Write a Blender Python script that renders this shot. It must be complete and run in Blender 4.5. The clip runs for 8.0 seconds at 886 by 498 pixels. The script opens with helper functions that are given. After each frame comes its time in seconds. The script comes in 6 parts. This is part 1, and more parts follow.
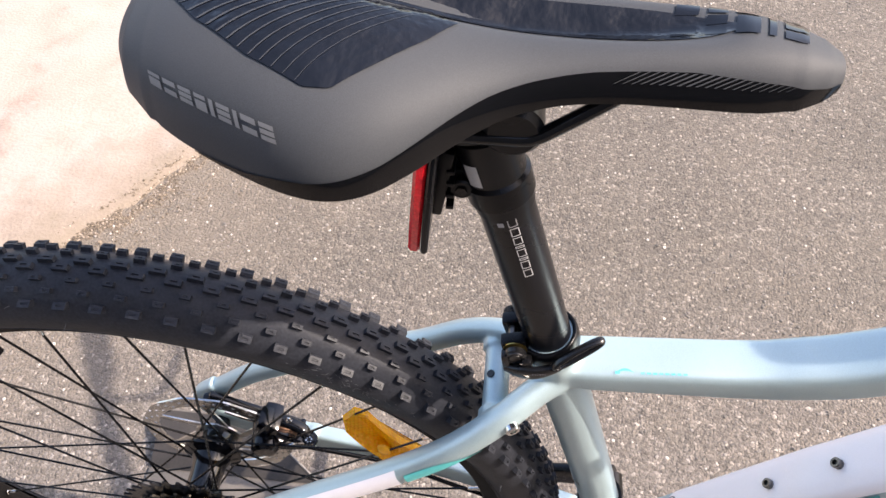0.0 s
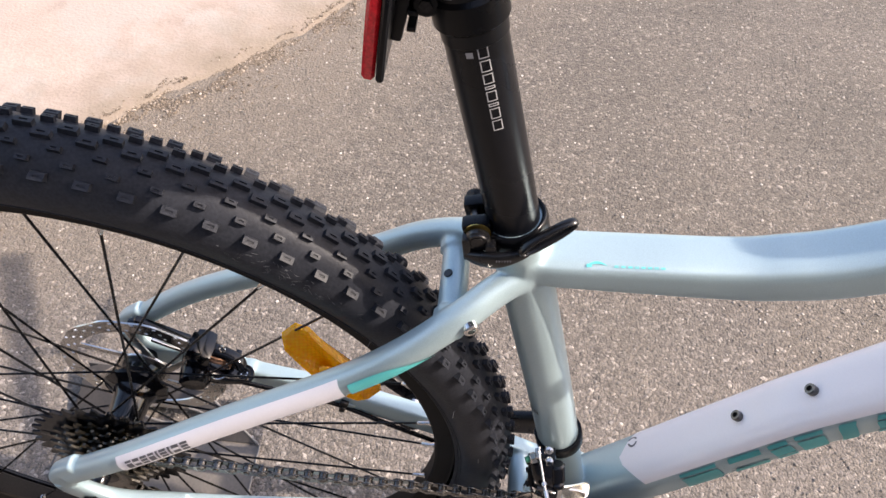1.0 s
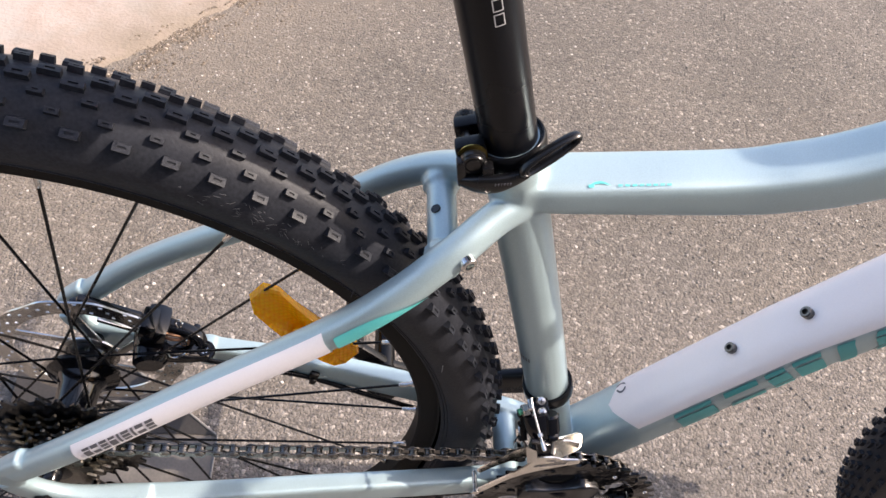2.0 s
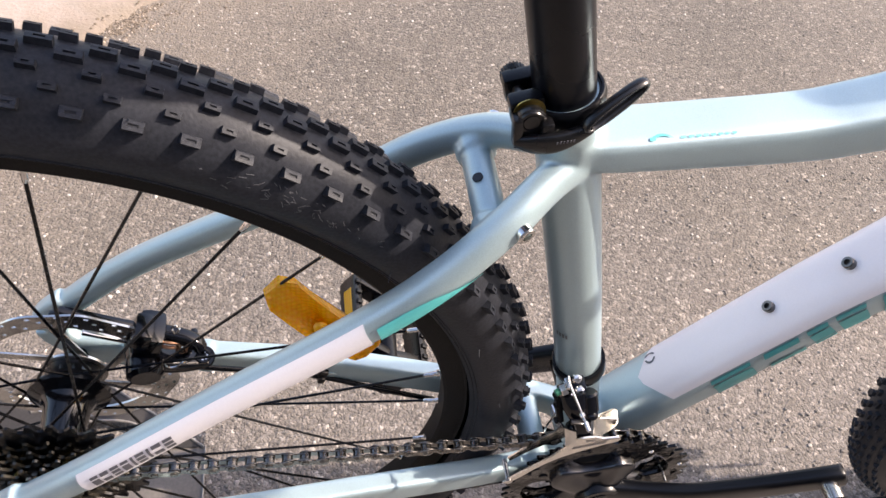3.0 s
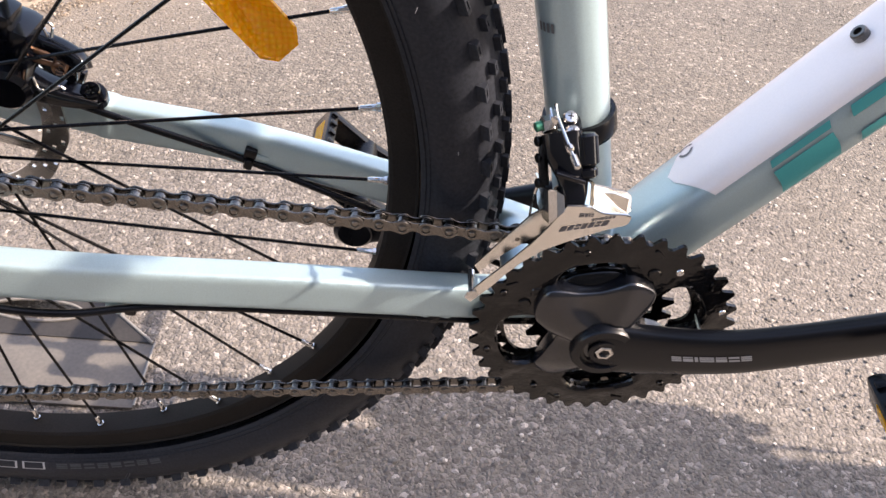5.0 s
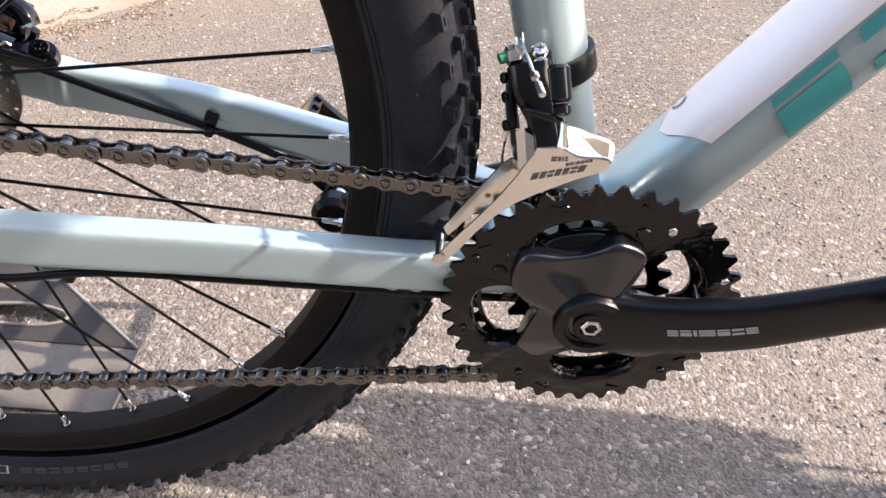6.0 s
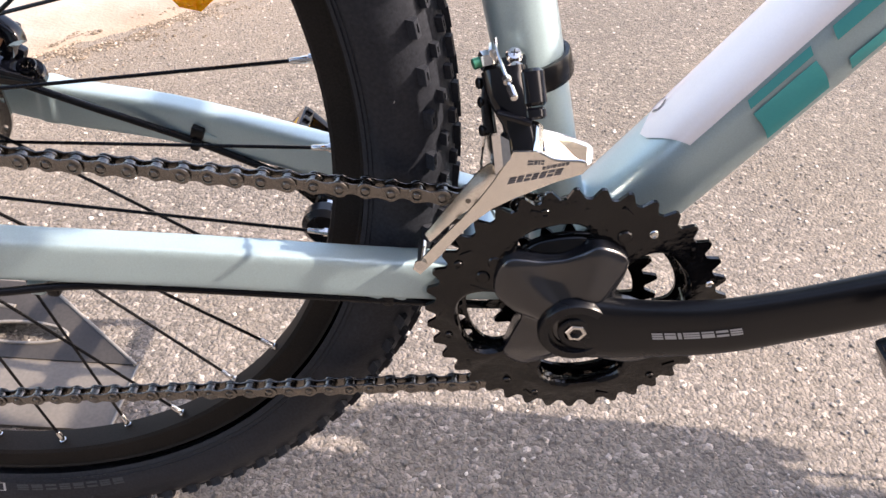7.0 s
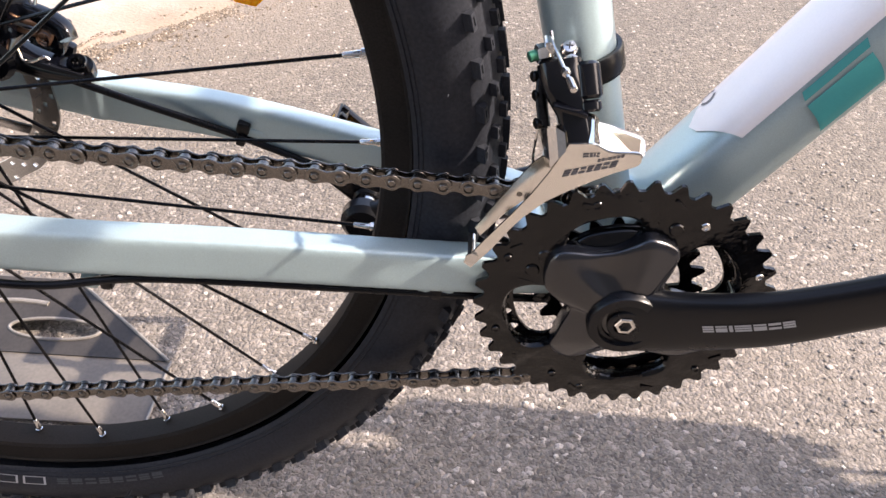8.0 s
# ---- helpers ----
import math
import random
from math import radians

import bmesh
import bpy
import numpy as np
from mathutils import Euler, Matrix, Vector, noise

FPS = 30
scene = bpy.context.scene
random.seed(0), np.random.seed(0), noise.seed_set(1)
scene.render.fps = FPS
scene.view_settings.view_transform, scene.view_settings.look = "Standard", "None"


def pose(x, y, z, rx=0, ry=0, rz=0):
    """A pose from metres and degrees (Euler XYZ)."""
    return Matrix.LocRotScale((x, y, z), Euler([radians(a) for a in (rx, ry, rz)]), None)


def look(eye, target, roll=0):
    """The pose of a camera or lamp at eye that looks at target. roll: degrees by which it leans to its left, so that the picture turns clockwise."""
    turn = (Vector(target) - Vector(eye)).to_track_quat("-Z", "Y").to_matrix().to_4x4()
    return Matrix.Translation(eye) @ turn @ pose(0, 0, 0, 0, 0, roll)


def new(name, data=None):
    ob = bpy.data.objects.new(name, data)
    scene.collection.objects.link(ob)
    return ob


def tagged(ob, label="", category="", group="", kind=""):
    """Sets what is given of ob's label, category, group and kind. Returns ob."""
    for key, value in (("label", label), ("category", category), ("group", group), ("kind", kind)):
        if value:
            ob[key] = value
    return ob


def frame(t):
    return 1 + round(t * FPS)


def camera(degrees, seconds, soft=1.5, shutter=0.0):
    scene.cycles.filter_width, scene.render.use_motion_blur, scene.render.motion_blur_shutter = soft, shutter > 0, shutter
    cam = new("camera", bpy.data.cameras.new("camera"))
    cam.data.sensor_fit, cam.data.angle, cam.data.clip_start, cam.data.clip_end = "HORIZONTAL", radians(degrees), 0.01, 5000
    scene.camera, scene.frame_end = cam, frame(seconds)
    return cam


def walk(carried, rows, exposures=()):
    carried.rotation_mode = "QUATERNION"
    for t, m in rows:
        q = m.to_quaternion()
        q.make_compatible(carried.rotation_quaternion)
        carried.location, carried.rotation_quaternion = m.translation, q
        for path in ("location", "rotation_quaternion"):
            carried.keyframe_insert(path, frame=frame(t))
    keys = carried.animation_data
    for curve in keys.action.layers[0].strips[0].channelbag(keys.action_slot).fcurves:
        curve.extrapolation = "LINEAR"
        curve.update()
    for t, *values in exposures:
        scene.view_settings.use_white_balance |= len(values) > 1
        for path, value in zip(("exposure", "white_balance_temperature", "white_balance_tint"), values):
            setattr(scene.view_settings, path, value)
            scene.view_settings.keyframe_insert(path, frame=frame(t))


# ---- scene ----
cam = camera(61.5, 8.0)
PATH = [
    (0, (-0.157, -0.267, 1.069), (-0.263, 0.995, -0.478), 1.3),
    (0.5, (-0.153, -0.283, 1.017), (-0.212, 0.988, -0.526), 4.7),
    (1, (-0.154, -0.292, 0.98), (-0.132, 0.991, -0.553), 7.6),
    (1.5, (-0.161, -0.301, 0.958), (-0.056, 0.983, -0.571), 9.2),
    (1.7, (-0.166, -0.3, 0.945), (-0.022, 0.98, -0.585), 9.6),
    (2.8, (-0.232, -0.27, 0.891), (0.11, 0.963, -0.646), 11.2),
    (3, (-0.233, -0.269, 0.884), (0.125, 0.961, -0.651), 11.3),
    (3.5, (-0.236, -0.29, 0.845), (0.132, 0.962, -0.67), 11.4),
    (4, (-0.219, -0.314, 0.778), (0.104, 0.993, -0.701), 11.0),
    (4.5, (-0.163, -0.329, 0.708), (0.073, 1.041, -0.73), 9.9),
    (5, (-0.129, -0.34, 0.631), (0.013, 1.095, -0.755), 8.4),
    (5.2, (-0.124, -0.344, 0.608), (-0.003, 1.119, -0.75), 8.1),
    (6.3, (-0.075, -0.338, 0.572), (-0.06, 1.188, -0.721), 4.6),
    (6.5, (-0.072, -0.339, 0.572), (-0.061, 1.194, -0.713), 4.2),
    (7, (-0.071, -0.342, 0.57), (-0.067, 1.202, -0.701), 3.6),
    (7.5, (-0.07, -0.345, 0.568), (-0.072, 1.203, -0.699), 3.3),
    (8, (-0.092, -0.347, 0.567), (-0.112, 1.198, -0.702), 3.0),
]
walk(cam, [(t, look(eye, target, roll)) for t, eye, target, roll in PATH],
     [(0.0, 1.72, 7180, 17), (0.5, 1.68, 7180, 17), (1.0, 1.48, 7150, 17), (1.7, 1.44, 7170, 17), (3.0, 1.60, 7220, 18), (4.0, 1.72, 7300, 18), (5.0, 1.92, 7280, 18), (8.0, 2.01, 7280, 18)])

# ---- light ----
SUN_X, SUN_Y, SUN_Z = 1.0, -0.040, 0.85        # towards the sun
world = bpy.data.worlds.new("sky")
scene.world = world
world.use_nodes = True
wn = world.node_tree.nodes
sky = wn.new("ShaderNodeTexSky")
sky.sky_type, sky.sun_disc = "NISHITA", False
sky.sun_elevation = math.atan2(SUN_Z, math.hypot(SUN_X, SUN_Y))
sky.sun_rotation = math.atan2(SUN_X, SUN_Y)
sky.dust_density = 2.5
world.node_tree.links.new(sky.outputs[0], wn["Background"].inputs[0])
wn["Background"].inputs[1].default_value = 0.150
sun = new("sun", bpy.data.lights.new("sun", "SUN"))
sun.data.energy, sun.data.angle, sun.data.color = 2.5, radians(0.55), (1.0, 0.95, 0.88)
sun.matrix_world = look((SUN_X * 9, SUN_Y * 9, SUN_Z * 9), (0, 0, 0))


# ---- materials ----
def ramp(nt, fac, stops):
    r = nt.nodes.new("ShaderNodeValToRGB")
    e = r.color_ramp.elements
    while len(e) < len(stops):
        e.new(0.5)
    for k, (p, c) in zip(e, stops):
        k.position, k.color = p, (*c, 1) if len(c) == 3 else c
    nt.links.new(fac, r.inputs[0])
    return r.outputs[0]


def mat(name, base, rough=0.5, metal=0.0, grain=(300, 0.12), bump=0.0, spot=0.06, coat=0.0, rough_var=0.1, spec=0.5):
    """A plain painted, metal, rubber or plastic surface with fine grain and slow blotches."""
    m = bpy.data.materials.new(name)
    m.use_nodes = True
    nt = m.node_tree
    b = nt.nodes["Principled BSDF"]
    tc = nt.nodes.new("ShaderNodeTexCoord")
    fine, slow = nt.nodes.new("ShaderNodeTexNoise"), nt.nodes.new("ShaderNodeTexNoise")
    for n, s in ((fine, grain[0]), (slow, 18)):
        n.inputs["Scale"].default_value, n.inputs["Detail"].default_value = s, 4
        nt.links.new(tc.outputs["Object"], n.inputs["Vector"])
    lo = tuple(c * (1 - grain[1]) for c in base)
    hi = tuple(min(1, c * (1 + grain[1])) for c in base)
    c1 = ramp(nt, fine.outputs[0], [(0.3, lo), (0.7, hi)])
    c2 = ramp(nt, slow.outputs[0], [(0.35, (1 - spot,) * 3), (0.65, (1,) * 3)])
    mx = nt.nodes.new("ShaderNodeMix")
    mx.data_type, mx.blend_type = "RGBA", "MULTIPLY"
    mx.inputs[0].default_value = 1
    nt.links.new(c1, mx.inputs[6])
    nt.links.new(c2, mx.inputs[7])
    nt.links.new(mx.outputs[2], b.inputs["Base Color"])
    r = ramp(nt, slow.outputs[0], [(0.3, (max(0.02, rough - rough_var),) * 3), (0.7, (min(1, rough + rough_var),) * 3)])
    nt.links.new(r, b.inputs["Roughness"])
    b.inputs["Metallic"].default_value = metal
    b.inputs["Coat Weight"].default_value = coat
    b.inputs["Coat Roughness"].default_value = 0.12
    b.inputs["Specular IOR Level"].default_value = spec
    if bump:
        bp = nt.nodes.new("ShaderNodeBump")
        bp.inputs["Strength"].default_value, bp.inputs["Distance"].default_value = bump, 0.0006
        nt.links.new(fine.outputs[0], bp.inputs["Height"])
        nt.links.new(bp.outputs[0], b.inputs["Normal"])
    return m


PAINT = mat("frame_paint", (0.40, 0.525, 0.555), 0.40, 0.45, (1500, 0.07), 0.0, 0.05, 0.25, 0.05)
WHITE = mat("white_vinyl", (0.86, 0.83, 0.855), 0.42, 0, (900, 0.02), 0, 0.03, 0.0, 0.05)
# down-tube white: the warm light falling on that panel is put into the colour
WARM_LIT_WHITE = mat("warm_lit_white", (0.93, 0.845, 0.81), 0.36, 0, (900, 0.02), 0, 0.03, 0.35, 0.05)
TEAL = mat("teal_vinyl", (0.045, 0.33, 0.335), 0.4, 0, (900, 0.03), 0, 0.03)
BRIGHT_TEAL = mat("bright_teal", (0.09, 0.60, 0.59), 0.4, 0, (900, 0.03), 0, 0.03)
GREY_INK = mat("grey_ink", (0.10, 0.10, 0.115), 0.4, 0, (900, 0.05))
PALE_INK = mat("pale_ink", (0.13, 0.133, 0.137), 0.45, 0, (900, 0.05))
RUBBER = mat("tyre_rubber", (0.0262, 0.0285, 0.0355), 0.46, 0, (500, 0.25), 0.25, 0.25, 0, 0.08, 0.16)
RUBBER_MARK = mat("tyre_marking", (0.040, 0.044, 0.052), 0.6, 0, (500, 0.2))
BLACK = mat("satin_black", (0.0024, 0.0027, 0.0040), 0.26, 0.0, (900, 0.2), 0.05, 0.2, 0, 0.08, 0.24)
MATT = mat("matt_black_alloy", (0.0030, 0.0036, 0.0056), 0.30, 0.0, (1200, 0.15), 0.05, 0.1, 0, 0.08, 0.32)
GLOSS = mat("gloss_black", (0.0022, 0.0026, 0.0045), 0.13, 0.0, (900, 0.1), 0, 0.1, 0.0, 0.04, 0.42)
INLAY = mat("gloss_inlay_film", (0.004, 0.0043, 0.006), 0.07, 0.0, (38, 0.1), 1.0, 0.1, 0, 0.03, 0.5)
INLAY.node_tree.nodes["Bump"].inputs["Distance"].default_value = 0.004
SKIRT = mat("black_moulding", (0.0022, 0.0024, 0.0032), 0.09, 0.0, (900, 0.1), 0, 0.1, 0, 0.03, 0.3)
RIMB = mat("rim_black", (0.026, 0.0228, 0.0205), 0.55, 0.0, (900, 0.2), 0.05, 0.2, 0, 0.06, 0.05)
LEVER = mat("worn_black_lever", (0.006, 0.006, 0.0068), 0.24, 0.0, (900, 0.3), 0.05, 0.2, 0, 0.08, 0.45)
HUB = mat("polished_black_hub", (0.004, 0.0044, 0.006), 0.09, 0.0, (900, 0.1), 0, 0.1, 0.0, 0.03, 0.5)
RING = mat("enamelled_steel", (0.0018, 0.0019, 0.0026), 0.13, 0.0, (70, 0.2), 1.0, 0.2, 0, 0.05, 0.4)
SPIDER = mat("satin_spider", (0.0040, 0.0048, 0.0075), 0.2, 0.0, (1200, 0.1), 0.04, 0.1, 0, 0.05, 0.9)
RING.node_tree.nodes["Bump"].inputs["Distance"].default_value = 0.0022
STEEL = mat("bright_steel", (0.74, 0.72, 0.69), 0.14, 1.0, (700, 0.1), 0, 0.15, 0, 0.08)
CHAIN = mat("chain_steel", (0.205, 0.190, 0.174), 0.24, 1.0, (900, 0.2), 0.1, 0.3, 0, 0.1)
DARKSTEEL = mat("dark_steel", (0.040, 0.039, 0.040), 0.34, 1.0, (900, 0.3), 0.1, 0.4)
CAGE = mat("nickel_plated_sheet", (0.86, 0.83, 0.77), 0.19, 1.0, (700, 0.06), 0, 0.08, 0, 0.05)
ROTOR = mat("brushed_rotor_steel", (0.66, 0.645, 0.62), 0.26, 1.0, (900, 0.15), 0.05, 0.2)
SPROCKET = mat("oiled_sprocket_steel", (0.17, 0.158, 0.135), 0.24, 1.0, (500, 0.4), 0.15, 0.5)
BOLT = mat("dull_bolt_steel", (0.16, 0.15, 0.14), 0.3, 1.0, (900, 0.2), 0, 0.3)
COPPER = mat("coppery_steel", (0.34, 0.19, 0.12), 0.35, 1.0, (900, 0.2), 0, 0.3)
BRASS = mat("yellow_passivated_steel", (0.50, 0.38, 0.12), 0.3, 1.0, (900, 0.2), 0, 0.3)
SADDLE = mat("saddle_vinyl", (0.047, 0.0515, 0.058), 0.58, 0, (2500, 0.15), 0.12, 0.06, 0, 0.05, 0.22)
# shade over the sloping plate is mixed into this darker copy of the sheet
STAND_SHADED = mat("stand_sheet_shaded", (0.055, 0.049, 0.044), 0.38, 0.2, (300, 0.15), 0.1, 0.25)
STAND_EDGE = mat("stand_pale_edge", (0.25, 0.23, 0.208), 0.4, 0.2, (300, 0.12), 0.1, 0.2)
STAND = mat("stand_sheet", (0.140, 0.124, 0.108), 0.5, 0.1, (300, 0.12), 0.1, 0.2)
PLASTER = mat("added_wall_render", (0.20, 0.195, 0.19), 0.85, 0, (220, 0.2), 0.3, 0.2)
CRACK = mat("crack_dirt", (0.125, 0.108, 0.092), 0.95, 0, (300, 0.3), 0.3, 0.3)
REDL = mat("red_lens", (0.62, 0.012, 0.02), 0.18, 0, (700, 0.25), 0.3, 0.2, 0.5, 0.05)
GREENB = mat("green_zinc", (0.06, 0.25, 0.16), 0.35, 0.8, (700, 0.2))
SILVER_INK = mat("silver_ink", (0.40, 0.40, 0.41), 0.4, 0, (900, 0.06))
SCUFF = mat("scuffed_rubber", (0.22, 0.22, 0.23), 0.7, 0, (900, 0.06))
TAPE = mat("white_label", (0.7, 0.7, 0.7), 0.4, 0, (700, 0.06))


def lens_material():
    """Amber prismatic plastic: a fine grid of ridges, slightly see-through."""
    m = bpy.data.materials.new("amber_lens")
    m.use_nodes = True
    nt = m.node_tree
    b = nt.nodes["Principled BSDF"]
    b.inputs["Base Color"].default_value = (1.0, 0.5, 0.004, 1)
    b.inputs["Roughness"].default_value = 0.2
    b.inputs["Transmission Weight"].default_value = 0.0
    b.inputs["Coat Weight"].default_value = 0.15
    tc = nt.nodes.new("ShaderNodeTexCoord")
    v = nt.nodes.new("ShaderNodeTexVoronoi")
    v.inputs["Scale"].default_value, v.inputs["Randomness"].default_value = 330, 0.0
    nt.links.new(tc.outputs["Object"], v.inputs["Vector"])
    bp = nt.nodes.new("ShaderNodeBump")
    bp.inputs["Strength"].default_value, bp.inputs["Distance"].default_value = 1.0, 0.0016
    nt.links.new(v.outputs["Distance"], bp.inputs["Height"])
    nt.links.new(bp.outputs[0], b.inputs["Normal"])
    c = ramp(nt, v.outputs["Distance"], [(0.0, (1.0, 0.66, 0.012)), (0.4, (1.0, 0.51, 0.003)), (0.8, (1.0, 0.36, 0.001))])
    nt.links.new(c, b.inputs["Base Color"])
    tl = nt.nodes.new("ShaderNodeBsdfTranslucent")
    tl.inputs["Color"].default_value = (1.0, 0.56, 0.002, 1)
    mixs = nt.nodes.new("ShaderNodeMixShader")
    mixs.inputs[0].default_value = 0.32
    nt.links.new(b.outputs[0], mixs.inputs[1])
    nt.links.new(tl.outputs[0], mixs.inputs[2])
    nt.links.new(mixs.outputs[0], nt.nodes["Material Output"].inputs[0])
    return m


AMBER = lens_material()
AMBER_PLAIN = mat("smooth_amber", (0.95, 0.42, 0.005), 0.22, 0, (300, 0.08), 0, 0.05, 0.2)


def asphalt_material():
    """Aged asphalt: pale and dark crushed stones of two sizes in a grey-brown binder."""
    m = bpy.data.materials.new("asphalt")
    m.use_nodes = True
    nt = m.node_tree
    b = nt.nodes["Principled BSDF"]
    tc = nt.nodes.new("ShaderNodeTexCoord")
    warp = nt.nodes.new("ShaderNodeTexNoise")
    warp.inputs["Scale"].default_value = 160
    nt.links.new(tc.outputs["Object"], warp.inputs["Vector"])
    add = nt.nodes.new("ShaderNodeMix")
    add.data_type, add.blend_type = "RGBA", "LINEAR_LIGHT"
    add.inputs[0].default_value = 0.004
    nt.links.new(tc.outputs["Object"], add.inputs[6])
    nt.links.new(warp.outputs["Color"], add.inputs[7])
    v1, v2 = nt.nodes.new("ShaderNodeTexVoronoi"), nt.nodes.new("ShaderNodeTexVoronoi")
    for v, s in ((v1, 215), (v2, 480)):
        v.inputs["Scale"].default_value = s
        nt.links.new(add.outputs[2], v.inputs["Vector"])
    sep1, sep2 = nt.nodes.new("ShaderNodeSeparateColor"), nt.nodes.new("ShaderNodeSeparateColor")
    nt.links.new(v1.outputs["Color"], sep1.inputs[0])
    nt.links.new(v2.outputs["Color"], sep2.inputs[0])
    big = ramp(nt, sep1.outputs[0], [(0.0, (0.140, 0.125, 0.110)), (0.28, (0.204, 0.182, 0.160)), (0.55, (0.254, 0.226, 0.200)), (0.84, (0.345, 0.308, 0.272)), (0.95, (0.45, 0.406, 0.359)), (1.0, (0.66, 0.60, 0.535))])
    small = ramp(nt, sep2.outputs[1], [(0.0, (0.165, 0.147, 0.130)), (0.5, (0.228, 0.203, 0.179)), (1.0, (0.345, 0.308, 0.272))])
    sel = ramp(nt, sep1.outputs[2], [(0.40, (0, 0, 0)), (0.44, (1, 1, 1))])
    mx = nt.nodes.new("ShaderNodeMix")
    mx.data_type = "RGBA"
    nt.links.new(sel, mx.inputs[0])
    nt.links.new(small, mx.inputs[6])
    nt.links.new(big, mx.inputs[7])
    slow = nt.nodes.new("ShaderNodeTexNoise")
    slow.inputs["Scale"].default_value, slow.inputs["Detail"].default_value = 3.5, 5
    nt.links.new(tc.outputs["Object"], slow.inputs["Vector"])
    tone = ramp(nt, slow.outputs[0], [(0.3, (0.51, 0.50, 0.49)), (0.7, (0.66, 0.645, 0.635))])
    mul = nt.nodes.new("ShaderNodeMix")
    mul.data_type, mul.blend_type = "RGBA", "MULTIPLY"
    mul.inputs[0].default_value = 1
    nt.links.new(mx.outputs[2], mul.inputs[6])
    nt.links.new(tone, mul.inputs[7])
    # paler under the bicycle, darker and browner towards the pavement; brown stains over it
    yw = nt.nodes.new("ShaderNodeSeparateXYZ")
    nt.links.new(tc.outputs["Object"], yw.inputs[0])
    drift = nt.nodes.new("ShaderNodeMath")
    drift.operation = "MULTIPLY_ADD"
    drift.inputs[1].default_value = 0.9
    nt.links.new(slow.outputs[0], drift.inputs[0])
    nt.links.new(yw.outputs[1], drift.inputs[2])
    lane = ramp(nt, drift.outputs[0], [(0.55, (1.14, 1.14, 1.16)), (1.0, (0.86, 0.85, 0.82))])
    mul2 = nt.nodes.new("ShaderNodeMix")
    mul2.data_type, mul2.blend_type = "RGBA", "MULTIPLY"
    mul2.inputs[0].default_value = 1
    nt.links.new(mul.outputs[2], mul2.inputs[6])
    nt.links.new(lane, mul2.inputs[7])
    blot = nt.nodes.new("ShaderNodeTexNoise")
    blot.inputs["Scale"].default_value, blot.inputs["Detail"].default_value, blot.inputs["Roughness"].default_value = 8, 6, 0.6
    nt.links.new(tc.outputs["Object"], blot.inputs["Vector"])
    stain = ramp(nt, blot.outputs[0], [(0.50, (0, 0, 0)), (0.72, (0.42, 0.42, 0.42))])
    mul = nt.nodes.new("ShaderNodeMix")
    mul.data_type = "RGBA"
    mul.inputs[7].default_value = (0.128, 0.108, 0.086, 1)
    nt.links.new(stain, mul.inputs[0])
    nt.links.new(mul2.outputs[2], mul.inputs[6])
    # a brown dusty strip beside the pavement's edge
    geo = nt.nodes.new("ShaderNodeSeparateXYZ")
    nt.links.new(tc.outputs["Object"], geo.inputs[0])
    sx = nt.nodes.new("ShaderNodeMath")
    sx.operation = "MULTIPLY_ADD"
    sx.inputs[1].default_value, sx.inputs[2].default_value = -0.797, 0.0
    nt.links.new(geo.outputs[0], sx.inputs[0])
    sy = nt.nodes.new("ShaderNodeMath")
    sy.operation = "MULTIPLY_ADD"
    sy.inputs[1].default_value = 0.604
    nt.links.new(geo.outputs[1], sy.inputs[0])
    nt.links.new(sx.outputs[0], sy.inputs[2])
    dn = nt.nodes.new("ShaderNodeTexNoise")
    dn.inputs["Scale"].default_value, dn.inputs["Detail"].default_value = 14, 6
    nt.links.new(tc.outputs["Object"], dn.inputs["Vector"])
    jit = nt.nodes.new("ShaderNodeMath")
    jit.operation = "MULTIPLY_ADD"
    jit.inputs[1].default_value = 0.28
    nt.links.new(dn.outputs[0], jit.inputs[0])
    nt.links.new(sy.outputs[0], jit.inputs[2])
    mr = nt.nodes.new("ShaderNodeMapRange")
    mr.inputs["From Min"].default_value, mr.inputs["From Max"].default_value = 0.78, 1.30
    nt.links.new(jit.outputs[0], mr.inputs["Value"])
    cap = nt.nodes.new("ShaderNodeMath")
    cap.operation = "MULTIPLY"
    cap.inputs[1].default_value = 0.8
    nt.links.new(mr.outputs[0], cap.inputs[0])
    dm = nt.nodes.new("ShaderNodeMix")
    dm.data_type = "RGBA"
    dm.inputs[7].default_value = (0.205, 0.168, 0.130, 1)
    nt.links.new(cap.outputs[0], dm.inputs[0])
    nt.links.new(mul.outputs[2], dm.inputs[6])
    nt.links.new(dm.outputs[2], b.inputs["Base Color"])
    b.inputs["Roughness"].default_value = 0.8
    h = nt.nodes.new("ShaderNodeMath")
    h.operation = "MULTIPLY_ADD"
    h.inputs[1].default_value = -1.3
    nt.links.new(v1.outputs["Distance"], h.inputs[0])
    nt.links.new(sep1.outputs[1], h.inputs[2])
    bp = nt.nodes.new("ShaderNodeBump")
    bp.inputs["Strength"].default_value, bp.inputs["Distance"].default_value = 0.9, 0.0019
    nt.links.new(h.outputs[0], bp.inputs["Height"])
    bp2 = nt.nodes.new("ShaderNodeBump")
    bp2.inputs["Strength"].default_value, bp2.inputs["Distance"].default_value = 0.6, 0.0010
    nt.links.new(v2.outputs["Distance"], bp2.inputs["Height"])
    nt.links.new(bp.outputs[0], bp2.inputs["Normal"])
    nt.links.new(bp2.outputs[0], b.inputs["Normal"])
    return m


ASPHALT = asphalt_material()


